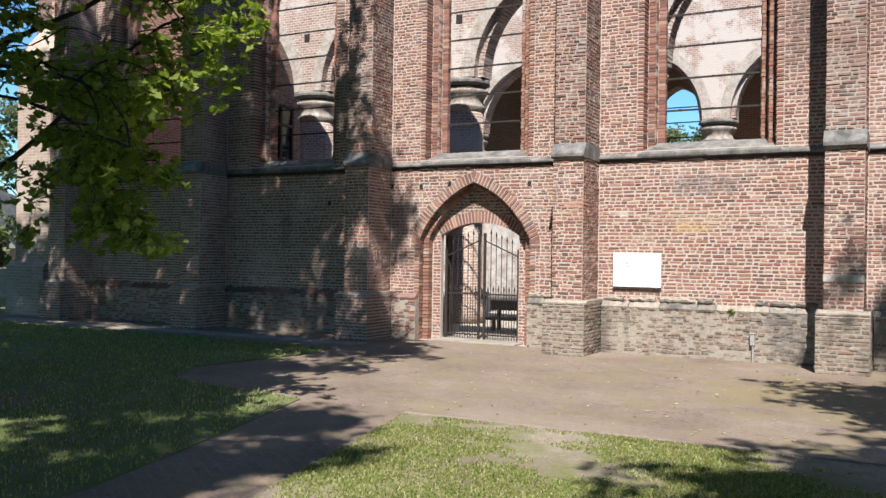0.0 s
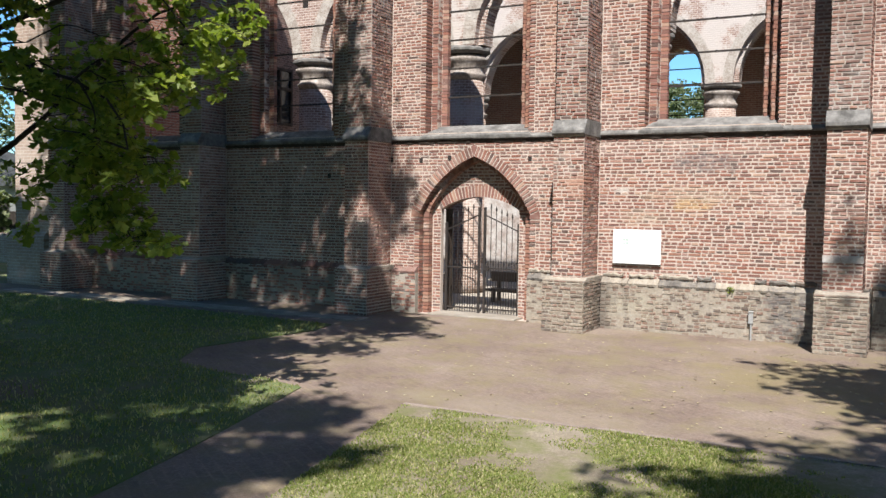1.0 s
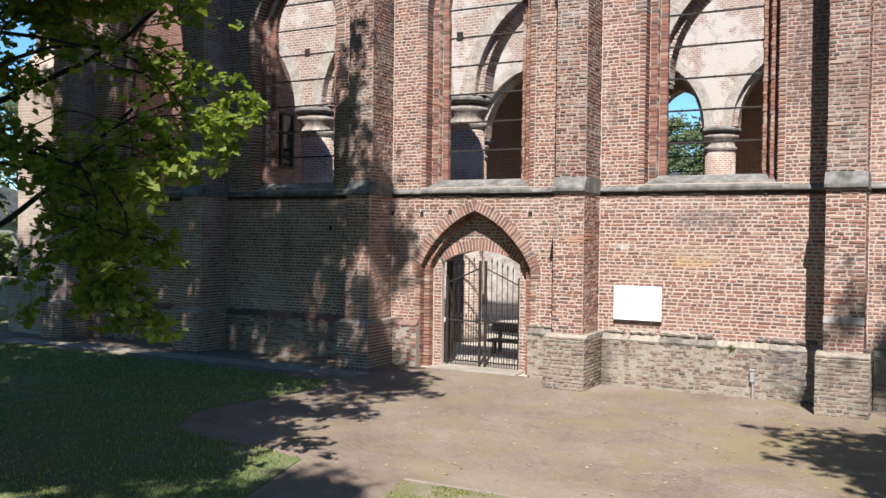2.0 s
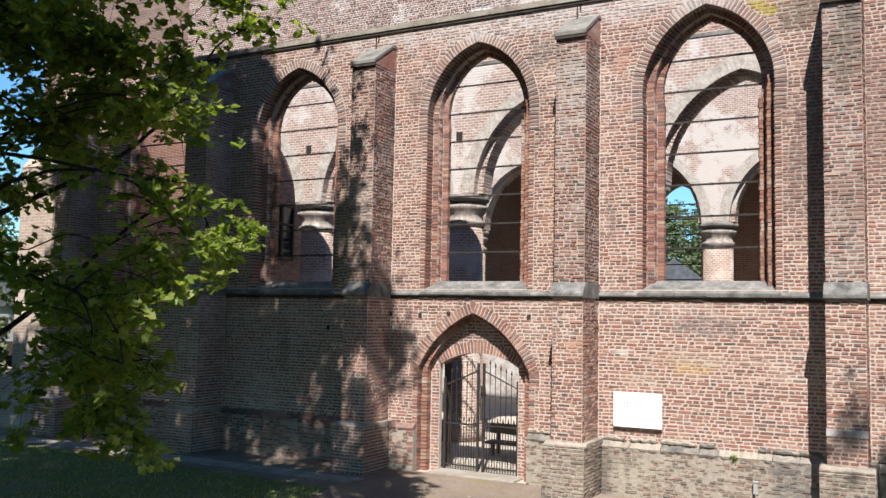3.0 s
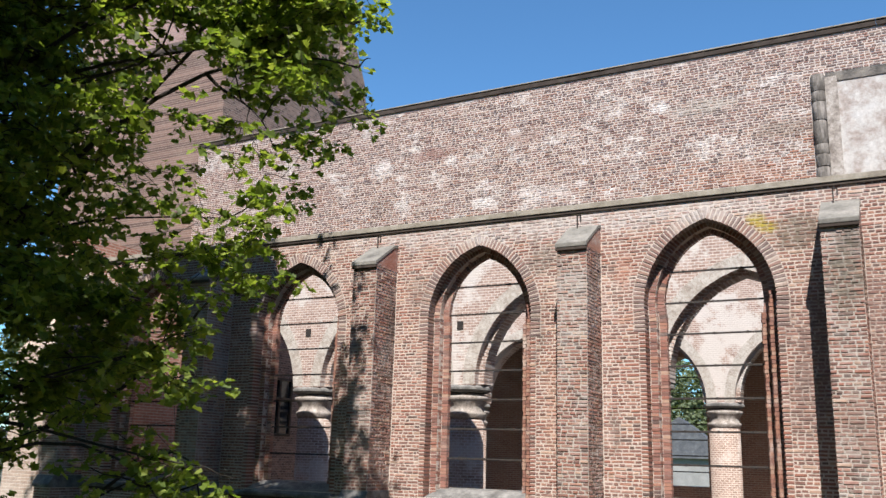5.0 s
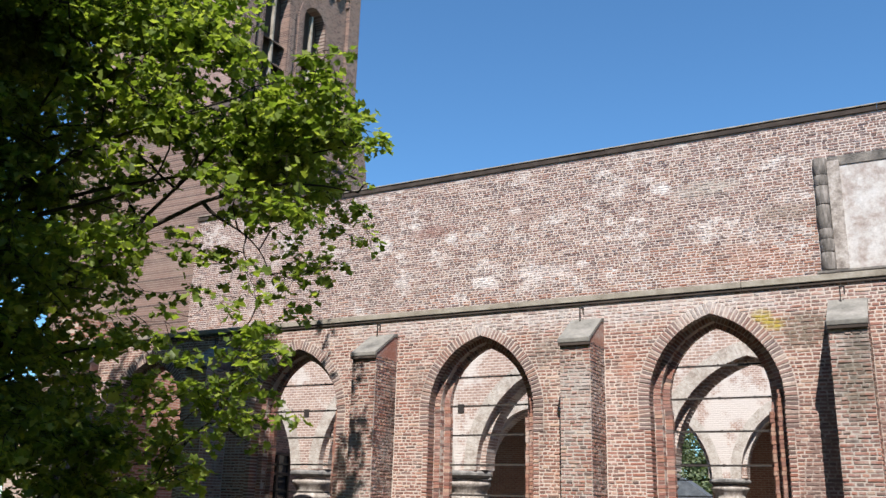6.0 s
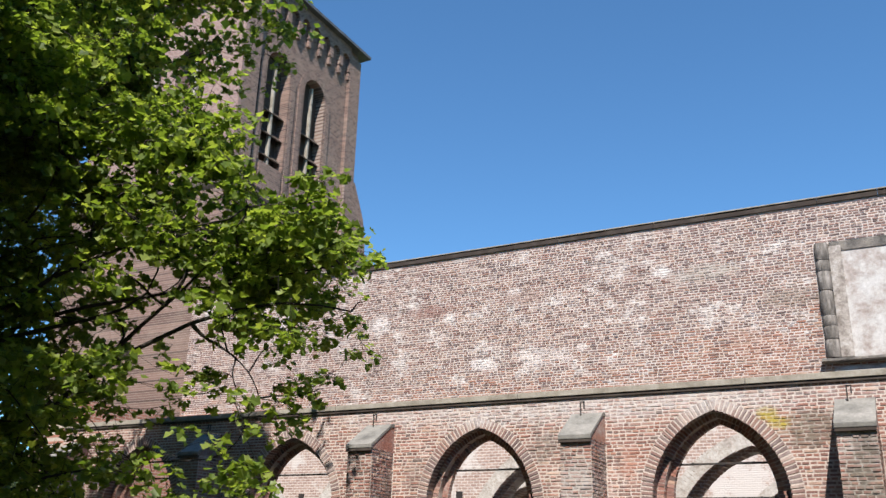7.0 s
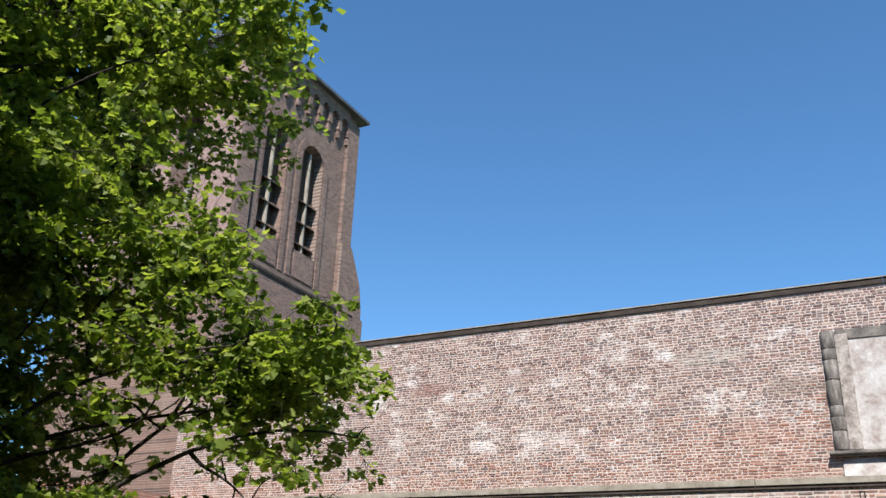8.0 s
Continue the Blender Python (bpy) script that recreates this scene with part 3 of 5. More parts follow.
while x < -1.6:
    part("paving_slab", box_bm(x, x + 0.49, -1.72, -1.25, -0.03, 0.024 + rng.uniform(-0.004, 0.004), 0.006), M_CONCRETE, gutter)
    x += 0.50


def inside(p, poly):
    x, y = p
    c = False
    for i in range(len(poly)):
        (x1, y1), (x2, y2) = poly[i], poly[i - 1]
        if (y1 > y) != (y2 > y) and x < (x2 - x1) * (y - y1) / (y2 - y1) + x1:
            c = not c
    return c


def grass(name, poly, box, n, label, height, bare):
    r = random.Random(n)
    verts, faces = [], []
    for _ in range(n):
        x, y = r.uniform(box[0], box[1]), r.uniform(box[2], box[3])
        if not inside((x, y), poly):
            continue
        cover = noise.noise((x * 0.8, y * 0.8, 3.0)) + 0.5 * noise.noise((x * 2.6, y * 2.6, 8.0)) + 0.3 * noise.noise((x * 7, y * 7, 1.0))
        if cover < bare + r.uniform(-0.25, 0.25):
            continue
        a = r.uniform(0, 2 * math.pi)
        h = height * r.uniform(0.45, 1.2) * (0.8 + 0.5 * max(0, cover))
        w = r.uniform(0.004, 0.008)
        dx, dy = math.cos(a) * w, math.sin(a) * w
        lx, ly = r.gauss(0, h * 0.5), r.gauss(0, h * 0.5)
        k = len(verts)
        verts += [(x - dx, y - dy, 0.015), (x + dx, y + dy, 0.015), (x + lx * 0.4 + dx * 0.7, y + ly * 0.4 + dy * 0.7, 0.02 + h * 0.6), (x + lx * 0.4 - dx * 0.7, y + ly * 0.4 - dy * 0.7, 0.02 + h * 0.6), (x + lx, y + ly, 0.02 + h)]
        faces += [(k, k + 1, k + 2, k + 3), (k + 3, k + 2, k + 4)]
    ob = piece(name, verts, faces, M_GRASS)
    return tagged(ob, label, "grass", kind="stuff")


grass("grass", LAWN_NEAR, (2.4, 8.5, -10.6, -6.7), 150000, "short sunlit lawn grass with bare and dry spots", 0.027, -0.15)
grass("grass", LAWN_FAR, (-13.5, 2.2, -11.5, -2.1), 75000, "shaded lawn grass under the tree", 0.042, -0.45)

r = random.Random(15)
lv, lf0 = [], []
for _ in range(900):
    x, y = r.uniform(-2, 8), r.uniform(-6.7, -0.4)
    if r.random() > 0.25 + 0.09 * max(0, x):
        continue
    a, sz = r.uniform(0, 6.3), r.uniform(0.01, 0.035)
    k = len(lv)
    for da, rr in ((0, 1), (1.3, 0.5), (3.1, 1), (4.6, 0.55)):
        lv.append((x + math.cos(a + da) * sz * rr, y + math.sin(a + da) * sz * rr, 0.012 + r.uniform(0, 0.012)))
    lf0.append((k, k + 1, k + 2, k + 3))
tagged(piece("leaf_litter", lv, lf0, plain_material("dry_bud_scales", ((0.12, 0.09, 0.05), (0.35, 0.30, 0.16), (0.50, 0.46, 0.34)), 9, 60)), "dry bud scales and crumbs strewn on the gravel", "litter", kind="stuff")

# ---- aisle wall ----
WIN_X = [-8.27, -4.13, 0.02, 4.17, 8.33]
BUT_X = [-10.25, -6.15, -2.02, 2.11, 6.24]
WALL_X0, WALL_X1, WALL_TOP = -10.9, 10.6, 8.44
SILL_Z, SPRING, APEX, BULGE = 3.38, 6.5, 7.96, 0.185
TOPS = [APEX, APEX, APEX + 0.01, APEX + 0.10, APEX + 0.10]
outer_arch = [Arch(c, 1.03, SILL_Z, SPRING, top, BULGE) for c, top in zip(WIN_X, TOPS)]
door0 = Arch(0.0, 1.11, 0.0, 1.90, 2.93, 0.10)

wall = thing("wall_south", "tall ruined church aisle wall of old red brick", "wall", "structure")
put0 = front(0.0)
rect = [(WALL_X0, 0.0), (WALL_X1, 0.0), (WALL_X1, WALL_TOP), (WALL_X0, WALL_TOP)]


def window_loops(d):
    return [a.grown(d).loop() for a in outer_arch]


def door_loop(a):
    # the doorway cuts the wall's lower edge, so it starts a little above it
    lp = a.loop()
    return [(u, max(z, 0.002)) for u, z in lp]


D1, D2, D3 = 0.22, 0.37, 0.47
part("core_front", slab_bm(rect, window_loops(0.018) + [door_loop(door0.grown(0.018))], 0.004, D1 + 0.005, put0), M_MORTAR, wall)
part("core_middle", slab_bm(rect, window_loops(-0.124) + [door_loop(door0.grown(-0.112))], D1 + 0.006, D2 + 0.005, put0), M_MORTAR, wall)


def segment_loop(half, zs, zc, n=12):
    r = (half * half + (zc - zs) ** 2) / (2 * (zc - zs))
    pts = [(half, 0.002)]
    t = math.asin(half / r)
    for i in range(n + 1):
        a = t - 2 * t * i / n
        pts.append((r * math.sin(a), zc - r + r * math.cos(a)))
    return pts + [(-half, 0.002)]


part("core_back", slab_bm(rect, window_loops(-0.252) + [segment_loop(0.80, 1.97, 2.21)], D2 + 0.006, 0.75, put0,
                          [rect] + window_loops(0.06) + [segment_loop(1.05, 2.05, 2.34)]), M_MORTAR, wall)


def facade_rows(z):
    s = [(WALL_X0, WALL_X1)]
    for a in outer_arch:
        if z > SILL_Z - 0.02:
            h = a.grown(0.205).half(z) if z > SPRING - 0.25 else a.a + 0.12
            if z > SPRING - 0.25 and z <= SPRING:
                h = a.a + 0.205
            if h > 0:
                s = cut(s, a.cx - h, a.cx + h)
    if z < 3.3:
        h = door0.grown(0.215).half(z) if z > 1.75 else door0.a + 0.12
        if z > 1.75 and z < door0.zs:
            h = door0.a + 0.215
        if h > 0:
            s = cut(s, -h, h)
    if 3.2 < z < 3.33:
        return []
    if z < 0.80:
        return []
    for c in BUT_X:
        if z < 7.6:
            s = cut(s, c - 0.27, c + 0.27)
    return s


field = courses(facade_rows, 0.80, WALL_TOP, rng, put0)
near = [b for b in field if 2.75 < b[0][0] < 4.75 and 1.55 < b[0][2] < 3.15]
near = near[:290]
ids = set(id(b) for b in near)
joined("brickwork", [b for b in field if id(b) not in ids], BRICK_FACES, M_BRICK, wall, "worn red brick courses", "stuff")

# putlog holes beside and above the doorway, dark blocks for the shade inside
for hx, hz in ((-1.1, 2.88), (1.1, 2.88), (-1.75, 2.9), (-0.5, 2.92), (-3.2, 2.6)):
    part("putlog_hole", box_bm(hx - 0.035, hx + 0.035, -0.006, 0.02, hz - 0.045, hz + 0.045), M_IRON, wall, "dark block for the shade in a putlog hole")

# plinth along the wall
PLINTH = 0.84


def ragged_strip(x0, x1, profile, jag):
    """A broken strip of stone along the wall, its section shifting every few centimetres."""
    bm = bmesh.new()
    n = max(2, int((x1 - x0) / 0.06))
    prev = None
    for k in range(n + 1):
        x = x0 + (x1 - x0) * k / n + (rng.uniform(-0.015, 0.015) if 0 < k < n else 0)
        a, b = rng.uniform(-jag, jag), rng.uniform(-jag, jag)
        ring = [bm.verts.new((x, y + (a if y < 0 else 0), z + (b if m else b * 0.3))) for y, z, m in profile]
        if prev:
            for q in range(len(ring)):
                bm.faces.new((prev[q], prev[(q + 1) % len(ring)], ring[(q + 1) % len(ring)], ring[q]))
        else:
            bm.faces.new(ring)
        prev = ring
    bm.faces.new(prev[::-1])
    bmesh.ops.recalc_face_normals(bm, faces=bm.faces)
    return bm


def plinth_piece(x0, x1):
    red = x0 + x1 < 0
    part("plinth", prism_bm([(-0.115, 0.0), (-0.115, PLINTH - 0.07), (0.02, PLINTH - 0.07), (0.02, 0.0)], x0, x1), M_MORTAR_DARK if red else M_CEMENT, wall, "worn cement-smeared plinth")
    x = x0
    while x < x1 - 0.02:
        w = min(rng.uniform(0.18, 0.7), x1 - x)
        part("weathering_stone", ragged_strip(x + 0.004, x + w - 0.004, [(-0.12, PLINTH - 0.085, 0), (-0.13, PLINTH - 0.05, 0), (-0.09, PLINTH - 0.02, 1), (-0.01, PLINTH + 0.03, 1), (0.02, PLINTH + 0.03, 1), (0.02, PLINTH - 0.085, 0)], 0.016),
             M_FOOT if red else rng.choice((M_PLINTH, M_CEMENT, M_CEMENT, M_DARKSTONE)), wall, "ragged stone at the top of the plinth")
        if not red and rng.random() < 0.7:
            lo = PLINTH + 0.05
            part("weathering_stone", ragged_strip(x, x + w * rng.uniform(0.6, 1.0), [(-0.03, lo, 0), (-0.04, lo + 0.03, 1), (-0.01, lo + 0.06, 1), (0.02, lo + 0.06, 1), (0.02, lo, 0)], 0.02), rng.choice((M_PLINTH, M_CEMENT, M_DARKSTONE)), wall)
        x += w


def plinth_rows(z):
    s = [(WALL_X0, -1.13), (1.13, WALL_X1)]
    for c in BUT_X:
        s = cut(s, c - 0.37, c + 0.37)
    return s


for a, b in plinth_rows(0.3):
    plinth_piece(a, b)
low = courses(plinth_rows, 0.0, PLINTH - 0.06, rng, front(-0.117), rough=0.009, gone=0.05, joint=0.011, stretch=0.15)
joined("plinth_brickwork", [b for b in low if b[0][0] > 0], BRICK_FACES, M_PLINTH, wall, "weathered buff plinth bricks", "stuff")
joined("plinth_brickwork", [b for b in low if b[0][0] <= 0], BRICK_FACES, M_FOOT, wall, "worn grey-red plinth bricks", "stuff")

# string course below the windows
string = thing("string_course", "grey stone string course with a dark drip", "moulding", "structure")
marks = [WALL_X0] + BUT_X + [WALL_X1]
for i in range(len(marks) - 1):
    a = marks[i] + (0.27 if i else 0)
    b = marks[i + 1] - (0.27 if i + 1 < len(marks) - 1 else 0)
    # black strip: sooty underside and the string's shadow in one colour
    part("drip", ragged_strip(a, b - 0.006, [(-0.002, 3.185, 0), (-0.014, 3.19, 1), (-0.03, 3.246, 0), (0.02, 3.246, 0), (0.02, 3.185, 0)], 0.008), M_COPING, string, "black drip strip for soot and the shade under the string")
    n = 4
    for k in range(n):
        u0, u1 = a + (b - a) * k / n, a + (b - a) * (k + 1) / n - 0.006
        j = rng.uniform(-0.006, 0.006)
        part("string_stone", prism_bm([(0.0, 3.245), (-0.045, 3.25), (-0.062 + j, 3.262), (-0.062 + j, 3.29), (0.0, 3.345)], u0, u1, bevel=0.004), M_STONE, string)

# coping and the concrete strip that caps the wall; its unseen inner part is added to shade the pillars
coping = thing("wall_coping", "grey concrete coping on top of the aisle wall", "coping", "structure")
x = WALL_X0
while x < WALL_X1:
    w = min(3.9, WALL_X1 - x)
    part("coping_length", prism_bm([(-0.052, WALL_TOP + 0.004), (-0.056, WALL_TOP + 0.10), (0.25, WALL_TOP + 0.135), (1.30, WALL_TOP + 0.13), (1.30, WALL_TOP + 0.01), (0.0, WALL_TOP + 0.004), (-0.04, WALL_TOP + 0.002)], x, x + w - 0.01, bevel=0.006), M_CONCRETE, coping)
    # dark strip in place of the shadow below the coping
    part("drip_board", box_bm(x, x + w - 0.004, -0.03, -0.006, WALL_TOP - 0.05, WALL_TOP - 0.002, 0.006), M_COPING, coping, "dark strip for the shade under the coping")
    x += w

# ---- windows ----
for i, arch in enumerate(outer_arch):
    r = random.Random(40 + i)
    win = thing("window_%d" % (i + 1), "tall unglazed pointed window of stepped brick with iron bars", "window", "structure", "aisle windows")
    ring = arch_blocks(arch, 0.20, -0.003, D1, r, step=0.066, joint=0.028, start=SILL_Z, wide_from=SPRING - 0.25)
    vous = [b for b in ring if max(v[2] for v in b) > SPRING - 0.24]
    jamb = [b for b in ring if max(v[2] for v in b) <= SPRING - 0.24]
    if 1 <= i <= 3:
        pieces("voussoir", vous, BOX_FACES, M_RING, win)
    else:
        joined("voussoirs", vous, BOX_FACES, M_RING, win, kind="stuff")
    joined("outer_jamb", jamb, BOX_FACES, M_BRICK, win, "worn red jamb bricks", "stuff")
    joined("middle_order", arch_blocks(arch.grown(-0.13), 0.128, D1, D2, r, step=0.0585, joint=0.013, start=SILL_Z), BOX_FACES, M_BRICK, win, "orange-red stepped order", "stuff")
    joined("inner_order", arch_blocks(arch.grown(-0.26), 0.128, D2, D3, r, step=0.0585, joint=0.008, start=SILL_Z), BOX_FACES, M_BRICK, win, "orange-red inner order", "stuff")
    # roll mouldings left in the angles of the eastern jamb
    for sgn in (1,):
        for off, yy in ((-0.10, D1 - 0.03), (-0.235, D2 - 0.03)):
            a2 = arch.grown(off)
            rolls, faces6 = [], []
            st = [q for q in a2.stations(0.067, SILL_Z) if q[1] < SPRING + (0.05 if off < -0.2 else 0.35)]
            for (xa, za, na, ma), (xb, zb, nb, mb) in zip(st, st[1:]):
                o, rad = r.uniform(-0.006, 0.006), 0.044 + r.uniform(-0.006, 0.003)
                for sx, sz, nx, nz in ((xa * 0.96 + xb * 0.04, za * 0.94 + zb * 0.06, na, ma), (xa * 0.04 + xb * 0.96, za * 0.06 + zb * 0.94, nb, mb)):
                    for k in range(6):
                        t = k * math.pi / 3
                        rolls.append((arch.cx + sgn * (sx + nx * (o + rad * math.cos(t))), yy + o + rad * math.sin(t), sz + nz * rad * math.cos(t)))
                m = len(rolls) - 12
                faces6 += [(m + k, m + (k + 1) % 6, m + 6 + (k + 1) % 6, m + 6 + k) for k in range(6)] + [tuple(m + k for k in range(5, -1, -1)), tuple(m + 6 + k for k in range(6))]
            piece("roll_moulding", rolls, faces6, M_WARM, win, "orange-red brick roll")
    # sloping sill
    c = arch.cx
    bm = bmesh.new()
    pts = [(-1.14, -0.068, 3.27), (1.14, -0.068, 3.27), (1.12, -0.072, 3.325), (-1.12, -0.072, 3.325), (-0.90, 0.33, 3.535), (0.90, 0.33, 3.535), (0.90, 0.74, 3.55), (-0.90, 0.74, 3.55),
           (-1.14, 0.02, 3.26), (1.14, 0.02, 3.26), (0.90, 0.74, 3.30), (-0.90, 0.74, 3.30)]
    vs = [bm.verts.new((c + x, y, z)) for x, y, z in pts]
    for f in ((0, 1, 2, 3), (3, 2, 5, 4), (4, 5, 6, 7), (0, 8, 9, 1), (8, 11, 10, 9), (7, 6, 10, 11), (0, 3, 4, 8), (1, 9, 5, 2), (8, 4, 7, 11), (9, 10, 6, 5)):
        bm.faces.new([vs[k] for k in f])
    bmesh.ops.recalc_face_normals(bm, faces=bm.faces)
    bmesh.ops.bevel(bm, geom=bm.edges[:], offset=0.012, segments=2, profile=0.6, affect='EDGES')
    part("sill", bm, M_STONE, win, "sloping grey stone sill")
    inner = arch.grown(-0.26)
    z = 4.08
    while z < inner.za - 0.25:
        h = inner.half(z) + 0.03
        part("iron_bar", box_bm(c - h, c + h, 0.40, 0.422, z - 0.016, z + 0.016, 0.004), M_IRON, win)
        for k in range(3):
            u = c - h + (k + 0.5) * 2 * h / 3
            part("bar_eye", box_bm(u - 0.018, u + 0.018, 0.388, 0.404, z - 0.022, z + 0.022, 0.004), M_IRON, win)
        z += 0.533

# ---- doorway ----
door = thing("doorway", "pointed brick doorway with a stepped arch", "doorway", "structure")
r = random.Random(77)
E1, E2 = 0.13, 0.27
ring = arch_blocks(door0, 0.205, -0.004, E1, r, joint=0.024, start=0.0, wide_from=1.72, step=0.067)
pieces("voussoir", [b for b in ring if max(v[2] for v in b) > 1.75], BOX_FACES, M_BRICK, door)
joined("outer_jamb", [b for b in ring if max(v[2] for v in b) <= 1.75], BOX_FACES, M_BRICK, door, "worn red jamb bricks", "stuff")
joined("inner_order", arch_blocks(door0.grown(-0.13), 0.128, E1, E2 + 0.02, r, start=0.0, step=0.067), BOX_FACES, M_WARM, door, "worn orange-red stepped order", "stuff")


def flat_arch(half, zs, zc, width, y0, y1, n):
    rr = (half * half + (zc - zs) ** 2) / (2 * (zc - zs))
    t = math.asin(half / rr)
    out = []
    for i in range(n):
        a0, a1 = t - 2 * t * (i + 0.15) / n, t - 2 * t * (i + 0.85) / n
        p = r.uniform(-0.005, 0.005)
        blk = []
        for y in (y0 + p, y1):
            for rad, a in ((rr, a0), (rr, a1), (rr + width, a1), (rr + width, a0)):
                blk.append((rad * math.sin(a), y, zc - rr + rad * math.cos(a)))
        out.append(blk)
    return out


pieces("arch_brick", flat_arch(0.80, 1.97, 2.21, 0.21, E2 - 0.003, 0.55, 27), BOX_FACES, M_BRICK, door)
tymp_arch = door0.grown(-0.14)


def tymp_rows(z):
    h = tymp_arch.half(z)
    if h < 0.05:
        return []
    s = [(-h, h)]
    rr = (0.64 + 0.24 ** 2) / 0.48
    ro = rr + 0.215
    zc = 2.21 - rr
    if z < zc + ro:
        k = math.sqrt(max(0, ro * ro - (z - zc) ** 2)) if z > zc else 9
        s = cut(s, -k, k) if z > 1.97 else cut(s, -0.80, 0.80)
    return s


joined("tympanum", courses(tymp_rows, 0.0, tymp_arch.za, r, front(E2)), BRICK_FACES, M_BRICK, door, "red brick above the gate", "stuff")
edge = segment_loop(0.80, 1.97, 2.21)
edge[0], edge[-1] = (0.80, 0.002), (-0.80, 0.002)
lp = door_loop(door0.grown(-0.10))
part("tympanum_core", slab_bm(edge + lp[::-1], [], E2 + 0.003, D2 + 0.004, put0), M_MORTAR, door)
part("threshold", box_bm(-0.86, 0.90, -0.12, 0.7, -0.05, 0.035, 0.01), M_MORTAR_DARK, door, "worn stone threshold")


BUTTRESS_BRICKS = []


# ---- buttresses ----
def buttress(c, first):
    hw = 0.265
    b = thing("buttress", "stepped brick buttress with a sloping stone cap", "buttress", "structure", "aisle buttresses")
    stages = ((0.0, 0.86, -0.97, hw + 0.09), (0.86, 3.30, -0.80, hw), (3.30, 7.66, -0.74, hw))
    r = random.Random(int(c * 100) + 500)
    blocks, low, mid = [], [], []
    for z0, z1, yf, h in stages:
        part("core", box_bm(c - h + 0.006, c + h - 0.006, yf + 0.006, 0.02, z0, z1), (M_MORTAR if z0 < 3 else M_MORTAR_WORN) if z0 else (M_CEMENT if c > 1 else M_MORTAR_WORN), b)
        dst = (mid if z0 < 3 else blocks) if z0 else low
        face = courses(lambda z: [(c - h, c + h)], z0, z1, r, front(yf), rough=0.006)
        if z0 == 3.30 and c > -3:
            BUTTRESS_BRICKS.append((b, face[:290]))
            face = face[290:]
        dst += face
        dst += courses(lambda z: [(yf + 0.012, 0.0)], z0, z1, r, lambda u, z, d: (c + h - d, u, z), rough=0.006)
        dst += courses(lambda z: [(0.0, -yf - 0.012)], z0, z1, r, lambda u, z, d: (c - h + d, -u, z), rough=0.006)
    joined("brickwork", blocks, BRICK_FACES, M_BUTTRESS, b, "grey weathered red bricks", "stuff")
    joined("lower_brickwork", mid, BRICK_FACES, M_BRICK, b, "worn red bricks", "stuff")
    joined("plinth_brickwork", low, BRICK_FACES, M_FOOT if c < 1 else M_PLINTH, b, "weathered grey plinth bricks", "stuff")
    part("plinth_slope", prism_bm([(-0.975, 0.80), (-0.972, 0.815), (-0.80, 0.90), (0.0, 0.90), (0.0, 0.80)], c - hw - 0.092, c + hw + 0.092, bevel=0.012), M_CEMENT, b, "sloping grey stone offset")
    part("string_offset", prism_bm([(-0.83, 3.21), (-0.86, 3.24), (-0.86, 3.29), (-0.74, 3.47), (0.0, 3.47), (0.0, 3.21)], c - hw - 0.02, c + hw + 0.02, bevel=0.012), M_STONE, b, "sloping grey stone offset")
    part("cap_core", prism_bm([(-0.735, 7.60), (-0.735, 7.625), (-0.13, 8.03), (0.0, 8.05), (0.0, 7.60)], c - hw, c + hw), M_BUTTRESS, b, "rough brick gable under the cap")
    part("cap", prism_bm([(-0.80, 7.595), (-0.80, 7.665), (-0.12, 8.11), (0.0, 8.13), (0.0, 8.055), (-0.135, 8.035), (-0.74, 7.63), (-0.74, 7.595)], c - hw - 0.012, c + hw + 0.012, bevel=0.01), M_CAP, b, "sloping grey cement cap")
    # dark line put in for the shadow below the cap
    part("cap_drip", box_bm(c - hw - 0.008, c + hw + 0.008, -0.79, -0.742, 7.545, 7.592, 0.006), M_COPING, b, "dark strip for the shade under the cap")
    # little iron hook above the cap
    bm = bmesh.new()
    box_bm(c - 0.10, c - 0.08, -0.20, -0.18, 8.0, 8.3, 0, bm)
    box_bm(c - 0.10, c - 0.02, -0.20, -0.18, 8.28, 8.3, 0, bm)
    box_bm(c - 0.04, c - 0.02, -0.20, -0.18, 8.17, 8.3, 0, bm)
    part("iron_hook", bm, M_IRON, b)
    return b


for i, c in enumerate(BUT_X):
    b = buttress(c, i == 0)
    if i == 4:
        for x0, x1 in ((c - 0.27, c - 0.04), (c - 0.03, c + 0.27)):
            part("quoin_stone", box_bm(x0, x1, -0.812, -0.72, 1.30, 1.41, 0.008), M_PLASTER, b, "pale stone course")

# ---- west end: aisle end wall and pale corner pier ----
end = thing("wall_west", "inner end wall of the aisle in red brick", "wall", "structure")
part("wall_body", box_bm(-11.55, -10.9, 0.0, 4.3, 0.0, 9.2), M_INNER_Y, end)
pier = thing("corner_pier", "pale sunlit brick pier with a plinth at the west corner", "pier", "structure")
part("pier_body", box_bm(-12.19, -11.0, -0.42, 3.0, 1.25, 6.3, 0.01), M_PALE, pier)
part("plinth", prism_bm([(-0.56, 0.0), (-0.56, 1.18), (-0.42, 1.32), (3.0, 1.32), (3.0, 0.0)], -12.34, -11.0), M_PALE, pier)
part("slope", prism_bm([(-0.44, 6.3), (0.6, 7.5), (3.0, 9.0), (3.0, 6.3)], -12.2, -11.0), M_PALE, pier, "sloping brick top")


